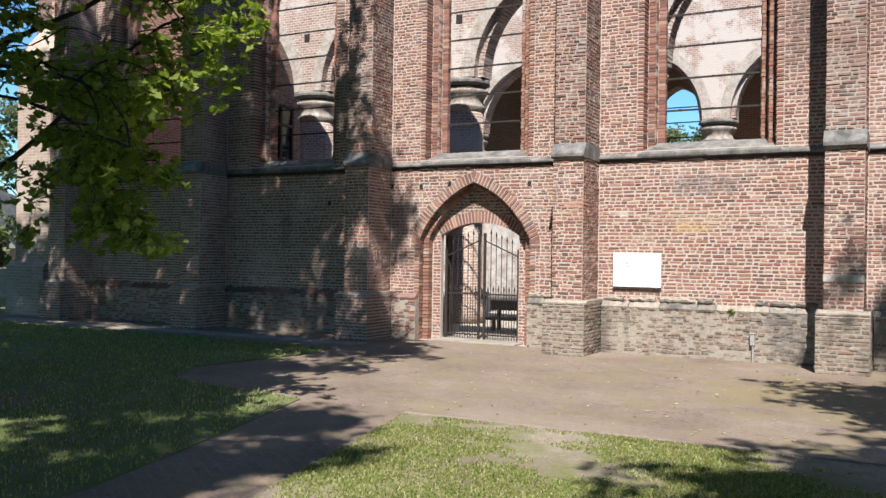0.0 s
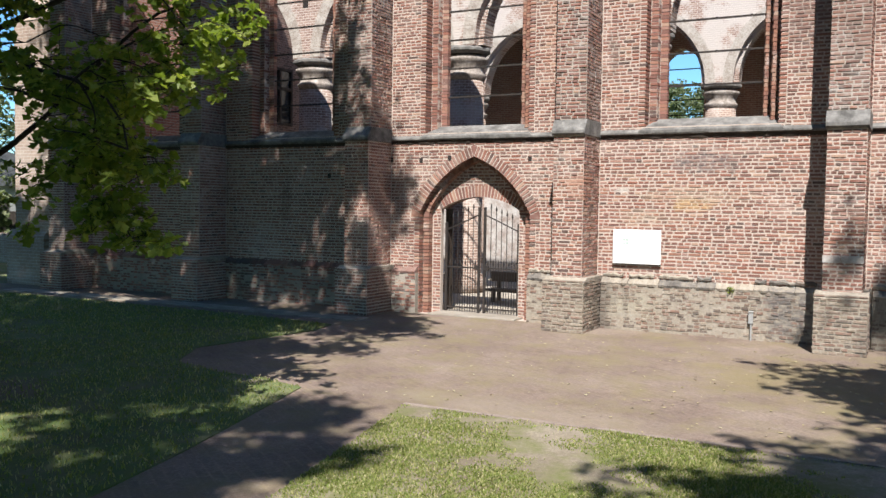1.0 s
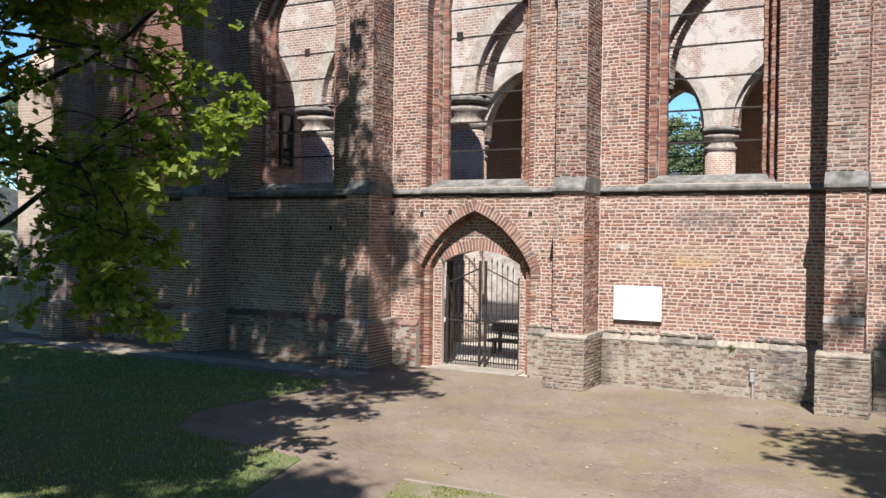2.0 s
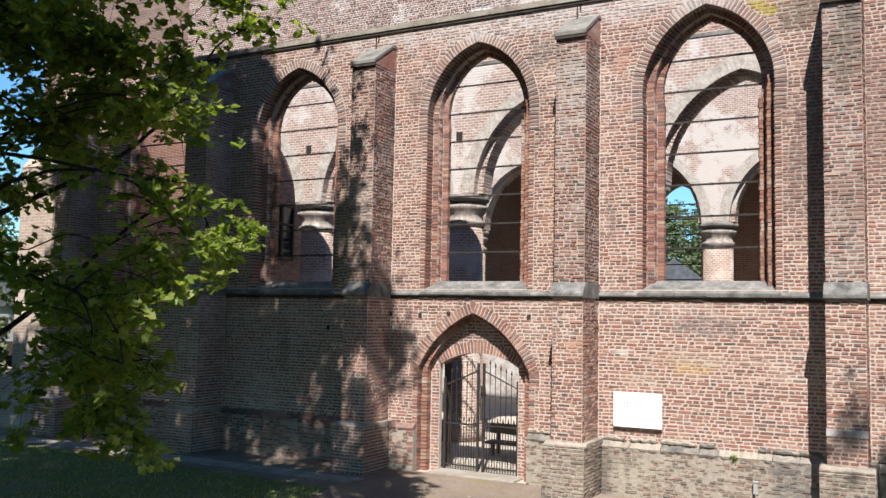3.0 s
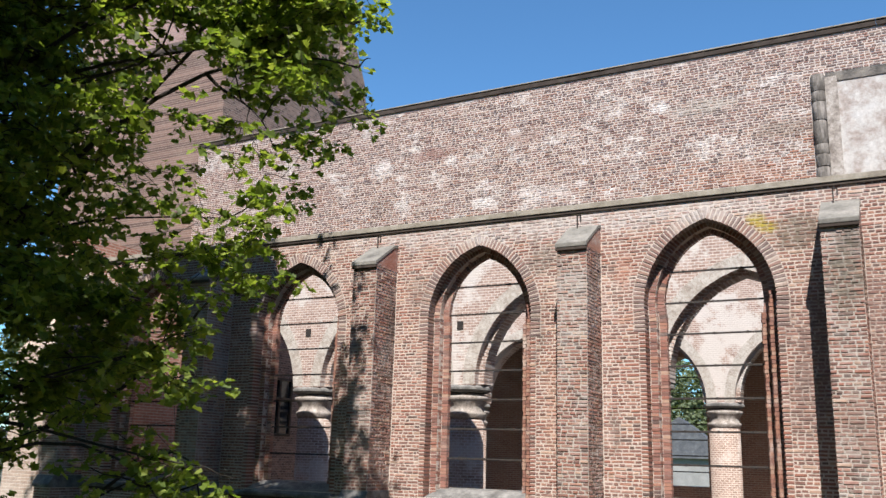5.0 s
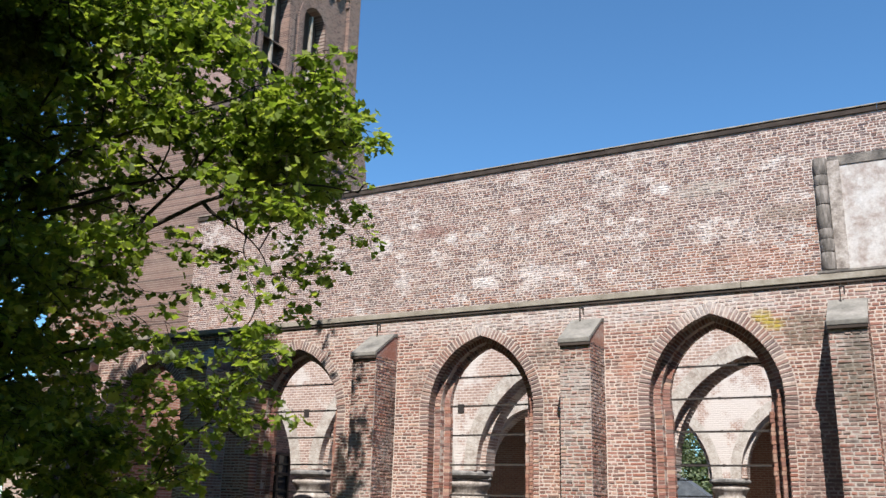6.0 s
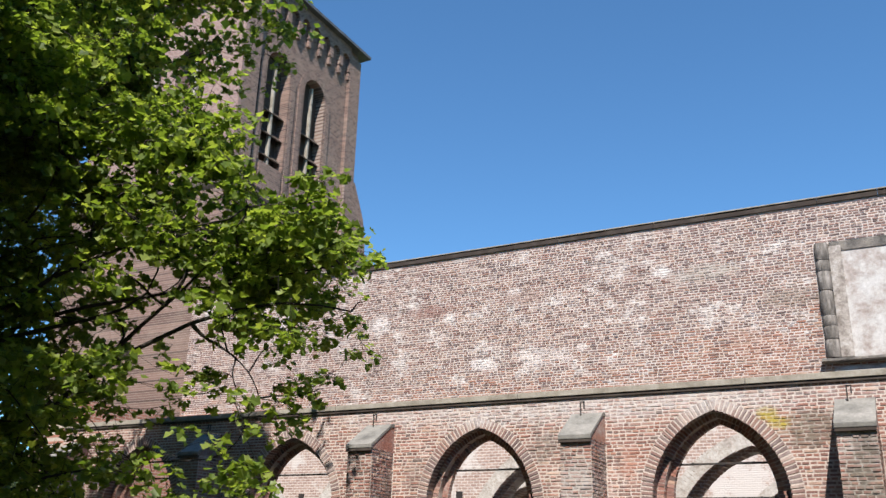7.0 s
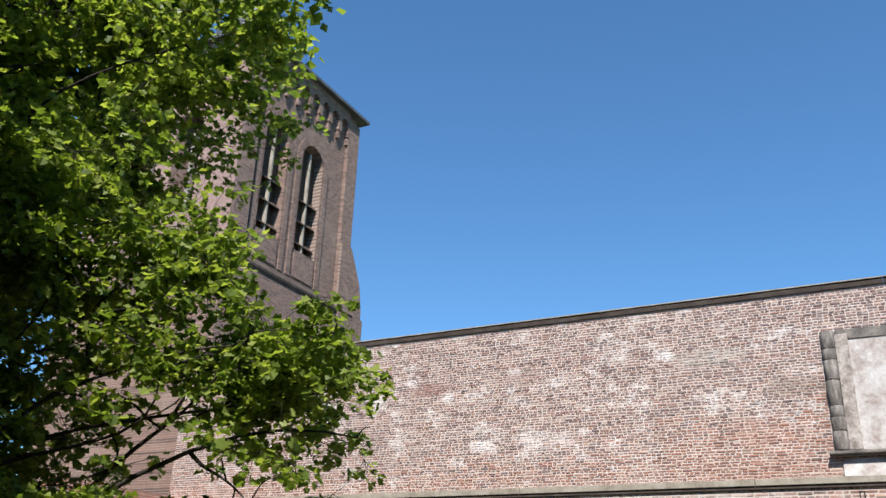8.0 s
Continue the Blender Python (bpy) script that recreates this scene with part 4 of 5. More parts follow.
# ---- arcades ----
def revolve(profile, cx, cy, n=28):
    bm = bmesh.new()
    prev = None
    for rad, z in profile:
        ring = [bm.verts.new((cx + rad * math.cos(2 * math.pi * k / n), cy + rad * math.sin(2 * math.pi * k / n), z)) for k in range(n)]
        if prev:
            for k in range(n):
                bm.faces.new((prev[k], prev[(k + 1) % n], ring[(k + 1) % n], ring[k]))
        else:
            bm.faces.new(ring[::-1])
        prev = ring
    bm.faces.new(prev)
    return bm


def arcade(name, label, y0, y1, pillars, lift, top, upper, r, radius):
    ob = thing(name, label, "arcade", "structure")
    cy = (y0 + y1) / 2
    arches = []
    for a, b in zip(pillars, pillars[1:]):
        arches.append(Arch((a + b) / 2, (b - a) / 2 - 0.42, 5.72 + lift, 5.74 + lift, 7.98 + lift, 0.17))
    x0, x1 = pillars[0], pillars[-1]
    # one spandrel piece from springing to the wall top, cut by the arches
    outer = [(x0, 5.72 + lift)]
    for a in arches:
        lp = [(u, z) for u, z in a.loop()][::-1]
        outer += lp
    outer += [(x1, 5.72 + lift), (x1, top), (x0, top)]
    part("wall_body", slab_bm(outer, [], 0.0, y1 - y0, front(y0)), M_ARCADE, ob)
    for a in arches:
        ringo = arch_blocks(a, 0.31, y0 - 0.005, y0 + 0.1, r, step=0.08, jitter=0.004, joint=0.007)
        joined("arch_ring", ringo, BOX_FACES, M_VOUSSOIR, ob, "whitewashed brick arch ring", "stuff")
        inner = arch_blocks(a.grown(-0.15), 0.16, y0 + 0.2, y1 - 0.2, r, step=0.08, jitter=0.008)
        joined("inner_ring", inner, BOX_FACES, M_ARCADE, ob, "whitewashed inner arch ring", "stuff")
    for px in pillars[1:-1]:
        R = radius
        part("shaft", revolve([(R + 0.12, 0.0), (R + 0.12, 0.35), (R, 0.45), (R, 4.98 + lift)], px, cy), M_SHAFT, ob, "white plastered round shaft", True)
        part("capital", revolve([(R, 4.95 + lift), (R + 0.02, 5.0 + lift), (R + 0.05, 5.06 + lift), (R + 0.05, 5.10 + lift), (R - 0.01, 5.14 + lift), (R - 0.01, 5.26 + lift), (R + 0.06, 5.36 + lift), (R + 0.10, 5.42 + lift),
                                 (R + 0.10, 5.47 + lift), (R + 0.02, 5.49 + lift), (R + 0.03, 5.53 + lift)], px, cy), M_CAPITAL, ob, "whitened moulded stone capital", True)
        part("abacus", revolve([(R + 0.06, 5.56 + lift), (R + 0.17, 5.62 + lift), (R + 0.17, 5.67 + lift), (R + 0.12, 5.72 + lift)], px, cy, 8), M_STONE, ob, "dark octagonal abacus")
    if upper:
        part("ledge", box_bm(x0, x1, y0 - 0.02, y0 + 0.5, top - 0.02, top + 0.06, 0.01), M_STONE, ob, "stone ledge")
    return ob, arches


NEAR = [-11.2, -6.65, -2.32, 1.95, 6.2, 10.5]
arc_near, arches = arcade("arcade_south", "whitewashed nave arcade of pointed arches on round pillars", 3.80, 4.66, NEAR, 0.0, 8.75, True, random.Random(3), 0.43)
r = random.Random(12)
# beam holes are not cut; dark blocks give the shade inside them
joined("wall_hole", [[(c + dx, 3.785 + dy, 7.1 + dz) for dx, dy, dz in ((-.08, 0, -.10), (.08, 0, -.10), (.08, 0, .10), (-.08, 0, .10), (-.08, .03, -.10), (.08, .03, -.10), (.08, .03, .10), (-.08, .03, .10))] for c in (-6.68, -2.30, 1.97)],
       BOX_FACES, M_IRON, arc_near, "dark blocks for the shade in beam holes", "stuff")
FAR = [-11.2, -7.05, -2.72, 1.60, 5.9, 10.5]
arcade("arcade_north", "whitewashed far nave arcade on round white pillars", 13.75, 14.65, FAR, 0.22, 12.6, False, random.Random(4), 0.46)

low = thing("wall_low", "low pale plastered wall between the far pillars", "wall", "structure")
part("wall_body", box_bm(-10.9, -3.1, 14.3, 14.6, 0.0, 3.0, 0.03), M_PLASTER, low)

# north aisle wall with its own windows
wn_ = thing("wall_north", "shaded north aisle wall with pointed windows", "wall", "structure")
n_arch = [Arch(c, 0.85, 3.3, 6.6, 7.9, BULGE) for c in (-0.62, 3.7, 8.0)]
part("wall_body", slab_bm([(-11.5, 0), (10.6, 0), (10.6, 9.2), (-11.5, 9.2)], [a.loop() for a in n_arch], 0.0, 0.7, front(18.2)), M_INNER, wn_)
for a in n_arch:
    z = 3.8
    while z < a.za - 0.3:
        h = a.half(z) + 0.02
        part("iron_bar", box_bm(a.cx - h, a.cx + h, 18.5, 18.53, z - 0.02, z + 0.02, 0.004), M_IRON, wn_)
        z += 0.56
# unseen roof that shuts the sky off from the north aisle
roof_n = thing("roof_north", "dark boarded lean-to roof over the north aisle", "roof", "structure")
part("roof_boards", prism_bm([(14.0, 9.75), (19.2, 9.2), (19.2, 9.35), (14.0, 9.95)], -11.5, 10.6), M_WOOD, roof_n)
# out of view, shuts off light from the east
wall_e = thing("wall_east", "plain brick wall that closes the church to the east", "wall", "structure")
part("wall_body", box_bm(10.65, 11.4, -0.1, 18.9, 0.0, 12.5), M_INNER_Y, wall_e)

# ---- clerestory ----
CL_Y, CL_TOP = 4.22, 12.93
cler = thing("wall_clerestory", "upper nave wall of lime-stained mauve brick", "wall", "structure")
part("core", box_bm(-11.5, 10.6, CL_Y + 0.005, CL_Y + 0.66, 8.76, CL_TOP), M_MORTAR_UPPER, cler)
REC = (5.57, 8.6, 9.66, 12.02)


def cler_rows(z):
    s = [(-11.5, 10.6)]
    if REC[2] - 0.1 < z < REC[3] + 0.05:
        s = cut(s, REC[0], REC[1])
    return s


cf = courses(cler_rows, 8.80, CL_TOP, random.Random(21), front(CL_Y), rough=0.005, joint=0.015)
cler_near = [b for b in cf if 2.6 < b[0][0] < 5.2 and 10.5 < b[0][2] < 12.2][:295]
ids = set(id(b) for b in cler_near)
cf = [b for b in cf if id(b) not in ids]
warm_rng = random.Random(4)
warm = [b[0][2] < 9.6 + (0.7 if b[0][0] > 2.0 else 0.15 * max(0.0, b[0][0])) + 0.6 * noise.noise((b[0][0] * 0.7, b[0][2], 0)) + warm_rng.gauss(0, 0.3) for b in cf]
joined("brickwork", [b for b, w in zip(cf, warm) if not w], BRICK_FACES, M_UPPER, cler, "lime-stained mauve brick courses", "stuff")
joined("lower_brickwork", [b for b, w in zip(cf, warm) if w], BRICK_FACES, M_WARM, cler, "orange-red brick courses", "stuff")
cap = thing("parapet_coping", "dark thin coping along the nave wall top", "coping", "structure")
x = -11.5
while x < 10.6:
    w = min(1.15, 10.6 - x)
    j = rng.uniform(-0.006, 0.006)
    part("coping_length", prism_bm([(CL_Y - 0.035, CL_TOP), (CL_Y - 0.05, CL_TOP + 0.09 + j), (CL_Y + 0.1, CL_TOP + 0.12 + j), (CL_Y + 0.7, CL_TOP + 0.12), (CL_Y + 0.7, CL_TOP)], x, x + w - 0.006, bevel=0.006), M_COPING, cap)
    part("coping_top", box_bm(x, x + w - 0.006, CL_Y - 0.065, CL_Y + 0.7, CL_TOP + 0.123, CL_TOP + 0.148, 0.006), M_CONCRETE, cap, "light cement top of the coping")
    x += w

blind = thing("blind_window", "walled-up clerestory window with dark worn stone jamb and white plaster", "window", "structure")
part("plaster", box_bm(REC[0] + 0.5, REC[1], CL_Y - 0.02, CL_Y + 0.05, REC[2], REC[3] - 0.16, 0.008), M_PLASTER, blind, "flaking white plaster filling")
part("reveal", box_bm(REC[0] + 0.28, REC[0] + 0.52, CL_Y - 0.075, CL_Y + 0.05, REC[2], REC[3] - 0.06, 0.015), M_CAPITAL, blind, "pale plastered inner jamb")
part("head_course", box_bm(REC[0] + 0.3, REC[1], CL_Y - 0.04, CL_Y + 0.05, REC[3] - 0.17, REC[3] + 0.04, 0.012), M_DARKSTONE, blind, "dark broken bricks above the plaster")
r = random.Random(9)
z = REC[2]
while z < REC[3]:
    h = r.uniform(0.22, 0.55)
    j = r.uniform(-0.008, 0.008)
    zt = min(z + h, REC[3] + 0.03) - 0.003
    part("jamb_stone", revolve([(0.132 + j, z), (0.138 + j, z + 0.01), (0.142 - j, (z + zt) / 2), (0.137 + j, zt - 0.01), (0.130 + j, zt)], REC[0] + 0.15 + j, CL_Y, 16), M_JAMB, blind, "streaked grey rounded jamb stone", True)
    z += h
part("sill_ledge", prism_bm([(CL_Y - 0.17, REC[2] - 0.08), (CL_Y - 0.17, REC[2] - 0.03), (CL_Y, REC[2] + 0.01), (CL_Y + 0.05, REC[2] - 0.1)], REC[0] - 0.08, REC[1], bevel=0.008), M_DARKSTONE, blind, "dark projecting sill ledge")
part("plaster_foot", prism_bm([(CL_Y - 0.10, 9.02), (CL_Y - 0.02, 9.5), (CL_Y + 0.03, 9.5), (CL_Y + 0.03, 9.02)], REC[0] + 0.12, REC[1], bevel=0.02), M_PLASTER, blind, "lumpy plaster below the sill")

# ---- tower ----
TX, TY0, TY1, TZ, BAND = -11.6, 5.15, 11.9, 25.45, 17.3
TW = TX - (TY1 - TY0)
tower = thing("church_tower", "tall brick church tower with paired belfry windows", "tower", "structure")
lights = []
for cyw in (7.05, 9.2):
    lights.append(Arch(cyw, 0.64, 18.45, 22.2, 22.88, 0.2))
eput = lambda u, z, d: (TX - d, u, z)
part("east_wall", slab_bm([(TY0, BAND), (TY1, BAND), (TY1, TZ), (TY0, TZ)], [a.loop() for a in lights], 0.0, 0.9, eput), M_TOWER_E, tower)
south_lights = [Arch(TX - 2.4, 0.62, 18.8, 22.1, 22.8, 0.2), Arch(TX - 4.4, 0.62, 18.8, 22.1, 22.8, 0.2)]
part("south_wall", slab_bm([(TW, BAND), (TX - 0.001, BAND), (TX - 0.001, TZ), (TW, TZ)], [a.loop() for a in south_lights], 0.0, 0.9, front(TY0 - 0.001)), M_TOWER, tower)
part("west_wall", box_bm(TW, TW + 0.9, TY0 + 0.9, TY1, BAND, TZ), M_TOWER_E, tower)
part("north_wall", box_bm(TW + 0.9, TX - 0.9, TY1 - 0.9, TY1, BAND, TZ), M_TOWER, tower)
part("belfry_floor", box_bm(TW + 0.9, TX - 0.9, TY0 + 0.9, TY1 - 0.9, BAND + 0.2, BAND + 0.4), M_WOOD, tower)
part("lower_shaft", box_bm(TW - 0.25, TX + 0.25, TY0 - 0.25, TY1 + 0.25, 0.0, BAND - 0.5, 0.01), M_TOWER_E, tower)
bm = bmesh.new()
rings = []
for z, g_ in ((BAND - 0.5, 0.25), (BAND - 0.38, 0.30), (BAND - 0.30, 0.30), (BAND + 0.05, 0.0)):
    rings.append([bm.verts.new(v) for v in ((TW - g_, TY0 - g_, z), (TX + g_, TY0 - g_, z), (TX + g_, TY1 + g_, z), (TW - g_, TY1 + g_, z))])
for a, b in zip(rings, rings[1:]):
    for k in range(4):
        bm.faces.new((a[k], a[(k + 1) % 4], b[(k + 1) % 4], b[k]))
part("band", bm, M_COPING, tower, "dark sloping band")
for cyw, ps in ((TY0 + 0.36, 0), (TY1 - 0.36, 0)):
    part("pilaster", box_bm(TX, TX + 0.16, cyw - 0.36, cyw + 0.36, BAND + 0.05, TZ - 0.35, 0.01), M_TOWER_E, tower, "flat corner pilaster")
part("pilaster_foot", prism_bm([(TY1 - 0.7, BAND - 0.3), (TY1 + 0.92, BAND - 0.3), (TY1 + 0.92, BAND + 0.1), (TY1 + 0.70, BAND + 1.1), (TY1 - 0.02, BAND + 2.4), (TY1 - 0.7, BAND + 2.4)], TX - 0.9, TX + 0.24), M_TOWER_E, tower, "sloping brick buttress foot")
part("pilaster", box_bm(TX - 0.72, TX + 0.16, TY0 - 0.16, TY0, BAND + 0.05, TZ - 0.35, 0.01), M_TOWER, tower, "flat corner pilaster")
part("pilaster", box_bm(TW, TW + 0.72, TY0 - 0.16, TY0, BAND + 0.05, TZ - 0.35, 0.01), M_TOWER, tower, "flat corner pilaster")
part("buttress", box_bm(TX - 0.9, TX + 0.30, TY1 - 0.7, TY1 + 0.98, 0.0, BAND - 0.3, 0.01), M_TOWER_E, tower, "lower corner buttress")
# arched corbel frieze below the eaves
FZ = TZ - 1.15
n = 8
span = (TY1 - TY0 - 1.44) / n
fr = [Arch(TY0 + 0.72 + (k + 0.5) * span, span / 2 - 0.11, FZ, FZ + 0.45, FZ + 0.7, 0.22) for k in range(n)]
out = [(TY0 + 0.72, FZ)]
for a in fr:
    out += a.loop(6)[::-1]
out += [(TY1 - 0.72, FZ), (TY1 - 0.72, TZ), (TY0 + 0.72, TZ)]
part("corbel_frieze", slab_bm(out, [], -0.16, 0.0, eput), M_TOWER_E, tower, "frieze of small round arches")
for k in range(n + 1):
    u = TY0 + 0.72 + k * span
    part("corbel", box_bm(TX, TX + 0.13, u - 0.085, u + 0.085, FZ - 0.34, FZ, 0.03), M_TOWER_E, tower, "stepped brick corbel")
fs = [Arch(TW + 0.72 + (k + 0.5) * span, span / 2 - 0.11, FZ, FZ + 0.45, FZ + 0.7, 0.22) for k in range(n)]
out = [(TW + 0.72, FZ)]
for a in fs:
    out += a.loop(6)[::-1]
out += [(TX - 0.72, FZ), (TX - 0.72, TZ), (TW + 0.72, TZ)]
part("corbel_frieze", slab_bm(out, [], -0.16, 0.0, front(TY0)), M_TOWER, tower, "frieze of small round arches")
for a in lights:
    part("mullion", box_bm(TX - 0.24, TX - 0.10, a.cx - 0.05, a.cx + 0.05, 18.45, 22.6, 0.02), M_CONCRETE, tower, "pale stone mullion")
    part("louvre_backing", box_bm(TX - 0.46, TX - 0.40, a.cx - 0.7, a.cx + 0.7, 18.4, 22.95), M_WOOD, tower, "dark boards behind the louvres")
    part("sunk_panel", box_bm(TX + 0.01, TX + 0.05, a.cx - 0.60, a.cx + 0.60, BAND + 0.1, 18.35, 0.01), M_TOWER_E, tower, "plain brick panel below the window")
    for u in (a.cx - 0.86, a.cx + 0.86):
        part("lesene", box_bm(TX, TX + 0.05, u - 0.13, u + 0.13, BAND + 0.06, 22.2, 0.02), M_TOWER_E, tower, "narrow upright brick strip")
    for k in range(3):
        z = 18.75 + k * 0.85
        part("louvre", prism_bm([(TX - 0.52, z + 0.45), (TX - 0.48, z + 0.47), (TX - 0.07, z + 0.02), (TX - 0.11, z)], a.cx - 0.62, a.cx + 0.62, axis='y'), M_WOOD, tower, "dark wooden louvre board")
    joined("window_arch", [[(TX - y + 0.03, u, z) for u, y, z in b] for b in arch_blocks(a, 0.30, 0.0, 0.2, random.Random(2), step=0.09, wide_from=22.0, narrow=0.14)], BOX_FACES, M_TOWER_E, tower, "brick window surround", "stuff")
for a in south_lights:
    part("mullion", box_bm(a.cx - 0.09, a.cx + 0.09, TY0 + 0.28, TY0 + 0.45, 18.8, 22.3, 0.02), M_CAPITAL, tower, "pale stone mullion")
# slate roof with a slim spire
bm = bmesh.new()
g_ = 0.38
cx, cy = (TW + TX) / 2, (TY0 + TY1) / 2
rings = []
for z, h in ((TZ, (TY1 - TY0) / 2 + g_), (TZ + 0.12, (TY1 - TY0) / 2 + g_), (TZ + 1.5, 1.1), (TZ + 1.7, 1.0)):
    rings.append([bm.verts.new((cx + sx * h, cy + sy * h, z)) for sx, sy in ((-1, -1), (1, -1), (1, 1), (-1, 1))])
bm.faces.new(rings[0][::-1])
for a, b in zip(rings, rings[1:]):
    for k in range(4):
        bm.faces.new((a[k], a[(k + 1) % 4], b[(k + 1) % 4], b[k]))
bm.faces.new(rings[-1])
part("roof", bm, M_SLATE, tower, "blue-grey slate roof")
part("spire_foot", revolve([(1.75, TZ + 0.9), (1.5, TZ + 2.0), (1.38, TZ + 3.2), (0.96, TZ + 3.4)], cx, cy, 8), M_SLATE, tower, "slate-covered foot of the lantern")
part("lantern", revolve([(0.95, TZ + 1.2), (0.95, TZ + 5.0), (1.2, TZ + 5.1), (0.6, TZ + 7), (0.1, TZ + 11)], cx, cy, 8), M_RENDER, tower, "pale octagonal lantern")
# window at the end of the nave
for u0, u1, z0, z1 in ((8.0, 8.08, 4.6, 6.45), (8.53, 8.63, 4.6, 6.45), (9.14, 9.22, 4.6, 6.45), (8.0, 9.22, 4.6, 4.68), (8.0, 9.22, 6.37, 6.45), (8.0, 9.22, 5.75, 5.83)):
    part("window_frame", box_bm(TX + 0.25, TX + 0.33, u0, u1, z0, z1, 0.01), M_WOOD, tower, "dark timber window frame")
part("window_pane", box_bm(TX + 0.25, TX + 0.27, 8.02, 9.2, 4.62, 6.43), M_GLASS, tower, "dark window glass")

# ---- gate ----
gate = thing("iron_gate", "black two-leaf iron gate with pointed bars, standing closed", "gate")


def rod(bm, p, q, rad, n=6):
    p, q = Vector(p), Vector(q)
    d = (q - p).normalized()
    a = d.orthogonal().normalized()
    b = d.cross(a)
    r0 = [bm.verts.new(p + (a * math.cos(t) + b * math.sin(t)) * rad) for t in [2 * math.pi * k / n for k in range(n)]]
    r1 = [bm.verts.new(q + (a * math.cos(t) + b * math.sin(t)) * rad) for t in [2 * math.pi * k / n for k in range(n)]]
    for k in range(n):
        bm.faces.new((r0[k], r0[(k + 1) % n], r1[(k + 1) % n], r1[k]))
    bm.faces.new(r0[::-1])
    bm.faces.new(r1)


def leaf(sgn, turn):
    lf = new("gate_leaf")
    lf.parent = gate
    lf.location = (sgn * 0.77, 0.40, 0)
    lf.rotation_euler = (0, 0, radians(turn))
    W = 0.735
    s = -sgn
    def top(u):
        return 1.58 + 0.30 * (u / W)
    part("hinge_post", box_bm(min(0, s * 0.05), max(0, s * 0.05), -0.025, 0.025, 0.04, 1.72, 0.006), M_IRON, lf)
    part("meeting_post", box_bm(min(s * (W - 0.045), s * W), max(s * (W - 0.045), s * W), -0.022, 0.022, 0.04, 2.02, 0.006), M_IRON, lf)
    for z in (0.12, 0.88):
        part("rail", box_bm(min(s * 0.04, s * W), max(s * 0.04, s * W), -0.012, 0.012, z - 0.014, z + 0.014, 0.003), M_IRON, lf)
    bm = bmesh.new()
    rod(bm, (s * 0.03, 0, top(0.0)), (s * (W - 0.02), 0, top(W)), 0.014)
    part("sloping_rail", bm, M_IRON, lf)
    bars = 12
    for k in range(1, bars):
        u = 0.05 + (W - 0.09) * k / bars
        long = k % 2 == 0
        zt = top(u) + 0.16 if long else 0.93
        bm = bmesh.new()
        rod(bm, (s * u, 0, 0.05), (s * u, 0, zt), 0.008)
        tip = bm.verts.new((s * u, 0, zt + 0.12))
        ring = [bm.verts.new((s * u + dx * 0.02, dy * 0.012, zt + 0.03)) for dx, dy in ((1, 0), (0, 1), (-1, 0), (0, -1))]
        base = bm.verts.new((s * u, 0, zt - 0.01))
        for i in range(4):
            bm.faces.new((ring[i], ring[(i + 1) % 4], tip))
            bm.faces.new((ring[(i + 1) % 4], ring[i], base))
        part("bar", bm, M_IRON, lf)
    part("lock_box", box_bm(min(s * (W - 0.11), s * (W - 0.03)), max(s * (W - 0.11), s * (W - 0.03)), -0.03, 0.03, 0.84, 0.93, 0.006), M_IRON, lf)


leaf(-1, 0)
leaf(1, 0)

# ---- wooden door folded back inside the doorway ----
wd = thing("wooden_door", "dark plank door folded open behind the gate", "door", at=(0, 0, 0))
for k in range(2):
    part("plank", box_bm(-0.875, -0.83, 0.60 + k * 0.115, 0.71 + k * 0.115, 0.04, 1.98, 0.004), M_WOOD, wd)
for z in (0.35, 1.6):
    part("ledge", box_bm(-0.83, -0.805, 0.61, 0.81, z, z + 0.12, 0.004), M_WOOD, wd)

# ---- bench inside the gate ----
bench = thing("bench", "dark wooden bench seen through the gate", "bench", at=(0, 0, 0))
for z0, z1, y in ((0.44, 0.65, 2.66), (0.24, 0.30, 2.4)):
    part("plank" if z0 > 0.4 else "seat", box_bm(-0.86, 0.40, y, y + (0.05 if z0 > 0.4 else 0.36), z0, z1, 0.008), M_WOOD, bench)
for lx in (-0.7, 0.25):
    part("leg", box_bm(lx - 0.04, lx + 0.04, 2.42, 2.5, 0.012, 0.24, 0.006), M_WOOD, bench)
    part("back_post", box_bm(lx - 0.04, lx + 0.04, 2.71, 2.78, 0.012, 0.64, 0.006), M_WOOD, bench)

# ---- information board ----
board = thing("information_board", "white information board with a faint green plan", "sign")
part("panel", box_bm(2.655, 3.462, -0.055, -0.028, 1.115, 1.685, 0.006), M_WHITE, board)
part("edge_strip", box_bm(2.655, 3.462, -0.05, -0.01, 1.098, 1.113, 0.002), M_IRON, board, "dark lower edge")
for x in (2.825, 2.88):
    for z in (1.44, 1.495):
        part("printed_mark", box_bm(x, x + 0.034, -0.0565, -0.0545, z, z + 0.032), M_INK, board)
# outline of a cross-shaped ground plan
plan = [(3.20, 1.30), (3.29, 1.30), (3.29, 1.42), (3.40, 1.42), (3.40, 1.51), (3.29, 1.51), (3.29, 1.62), (3.20, 1.62), (3.20, 1.51), (3.14, 1.51), (3.14, 1.42), (3.20, 1.42)]
for (x0, z0), (x1, z1) in zip(plan, plan[1:] + plan[:1]):
    part("plan_line", box_bm(min(x0, x1) - 0.005, max(x0, x1) + 0.005, -0.0565, -0.0545, min(z0, z1) - 0.005, max(z0, z1) + 0.005), M_INK_GREY, board)
for z in (1.64, 1.615, 1.59):
    part("printed_line", box_bm(3.345, 3.425, -0.0565, -0.0545, z, z + 0.008), M_INK_GREY, board)
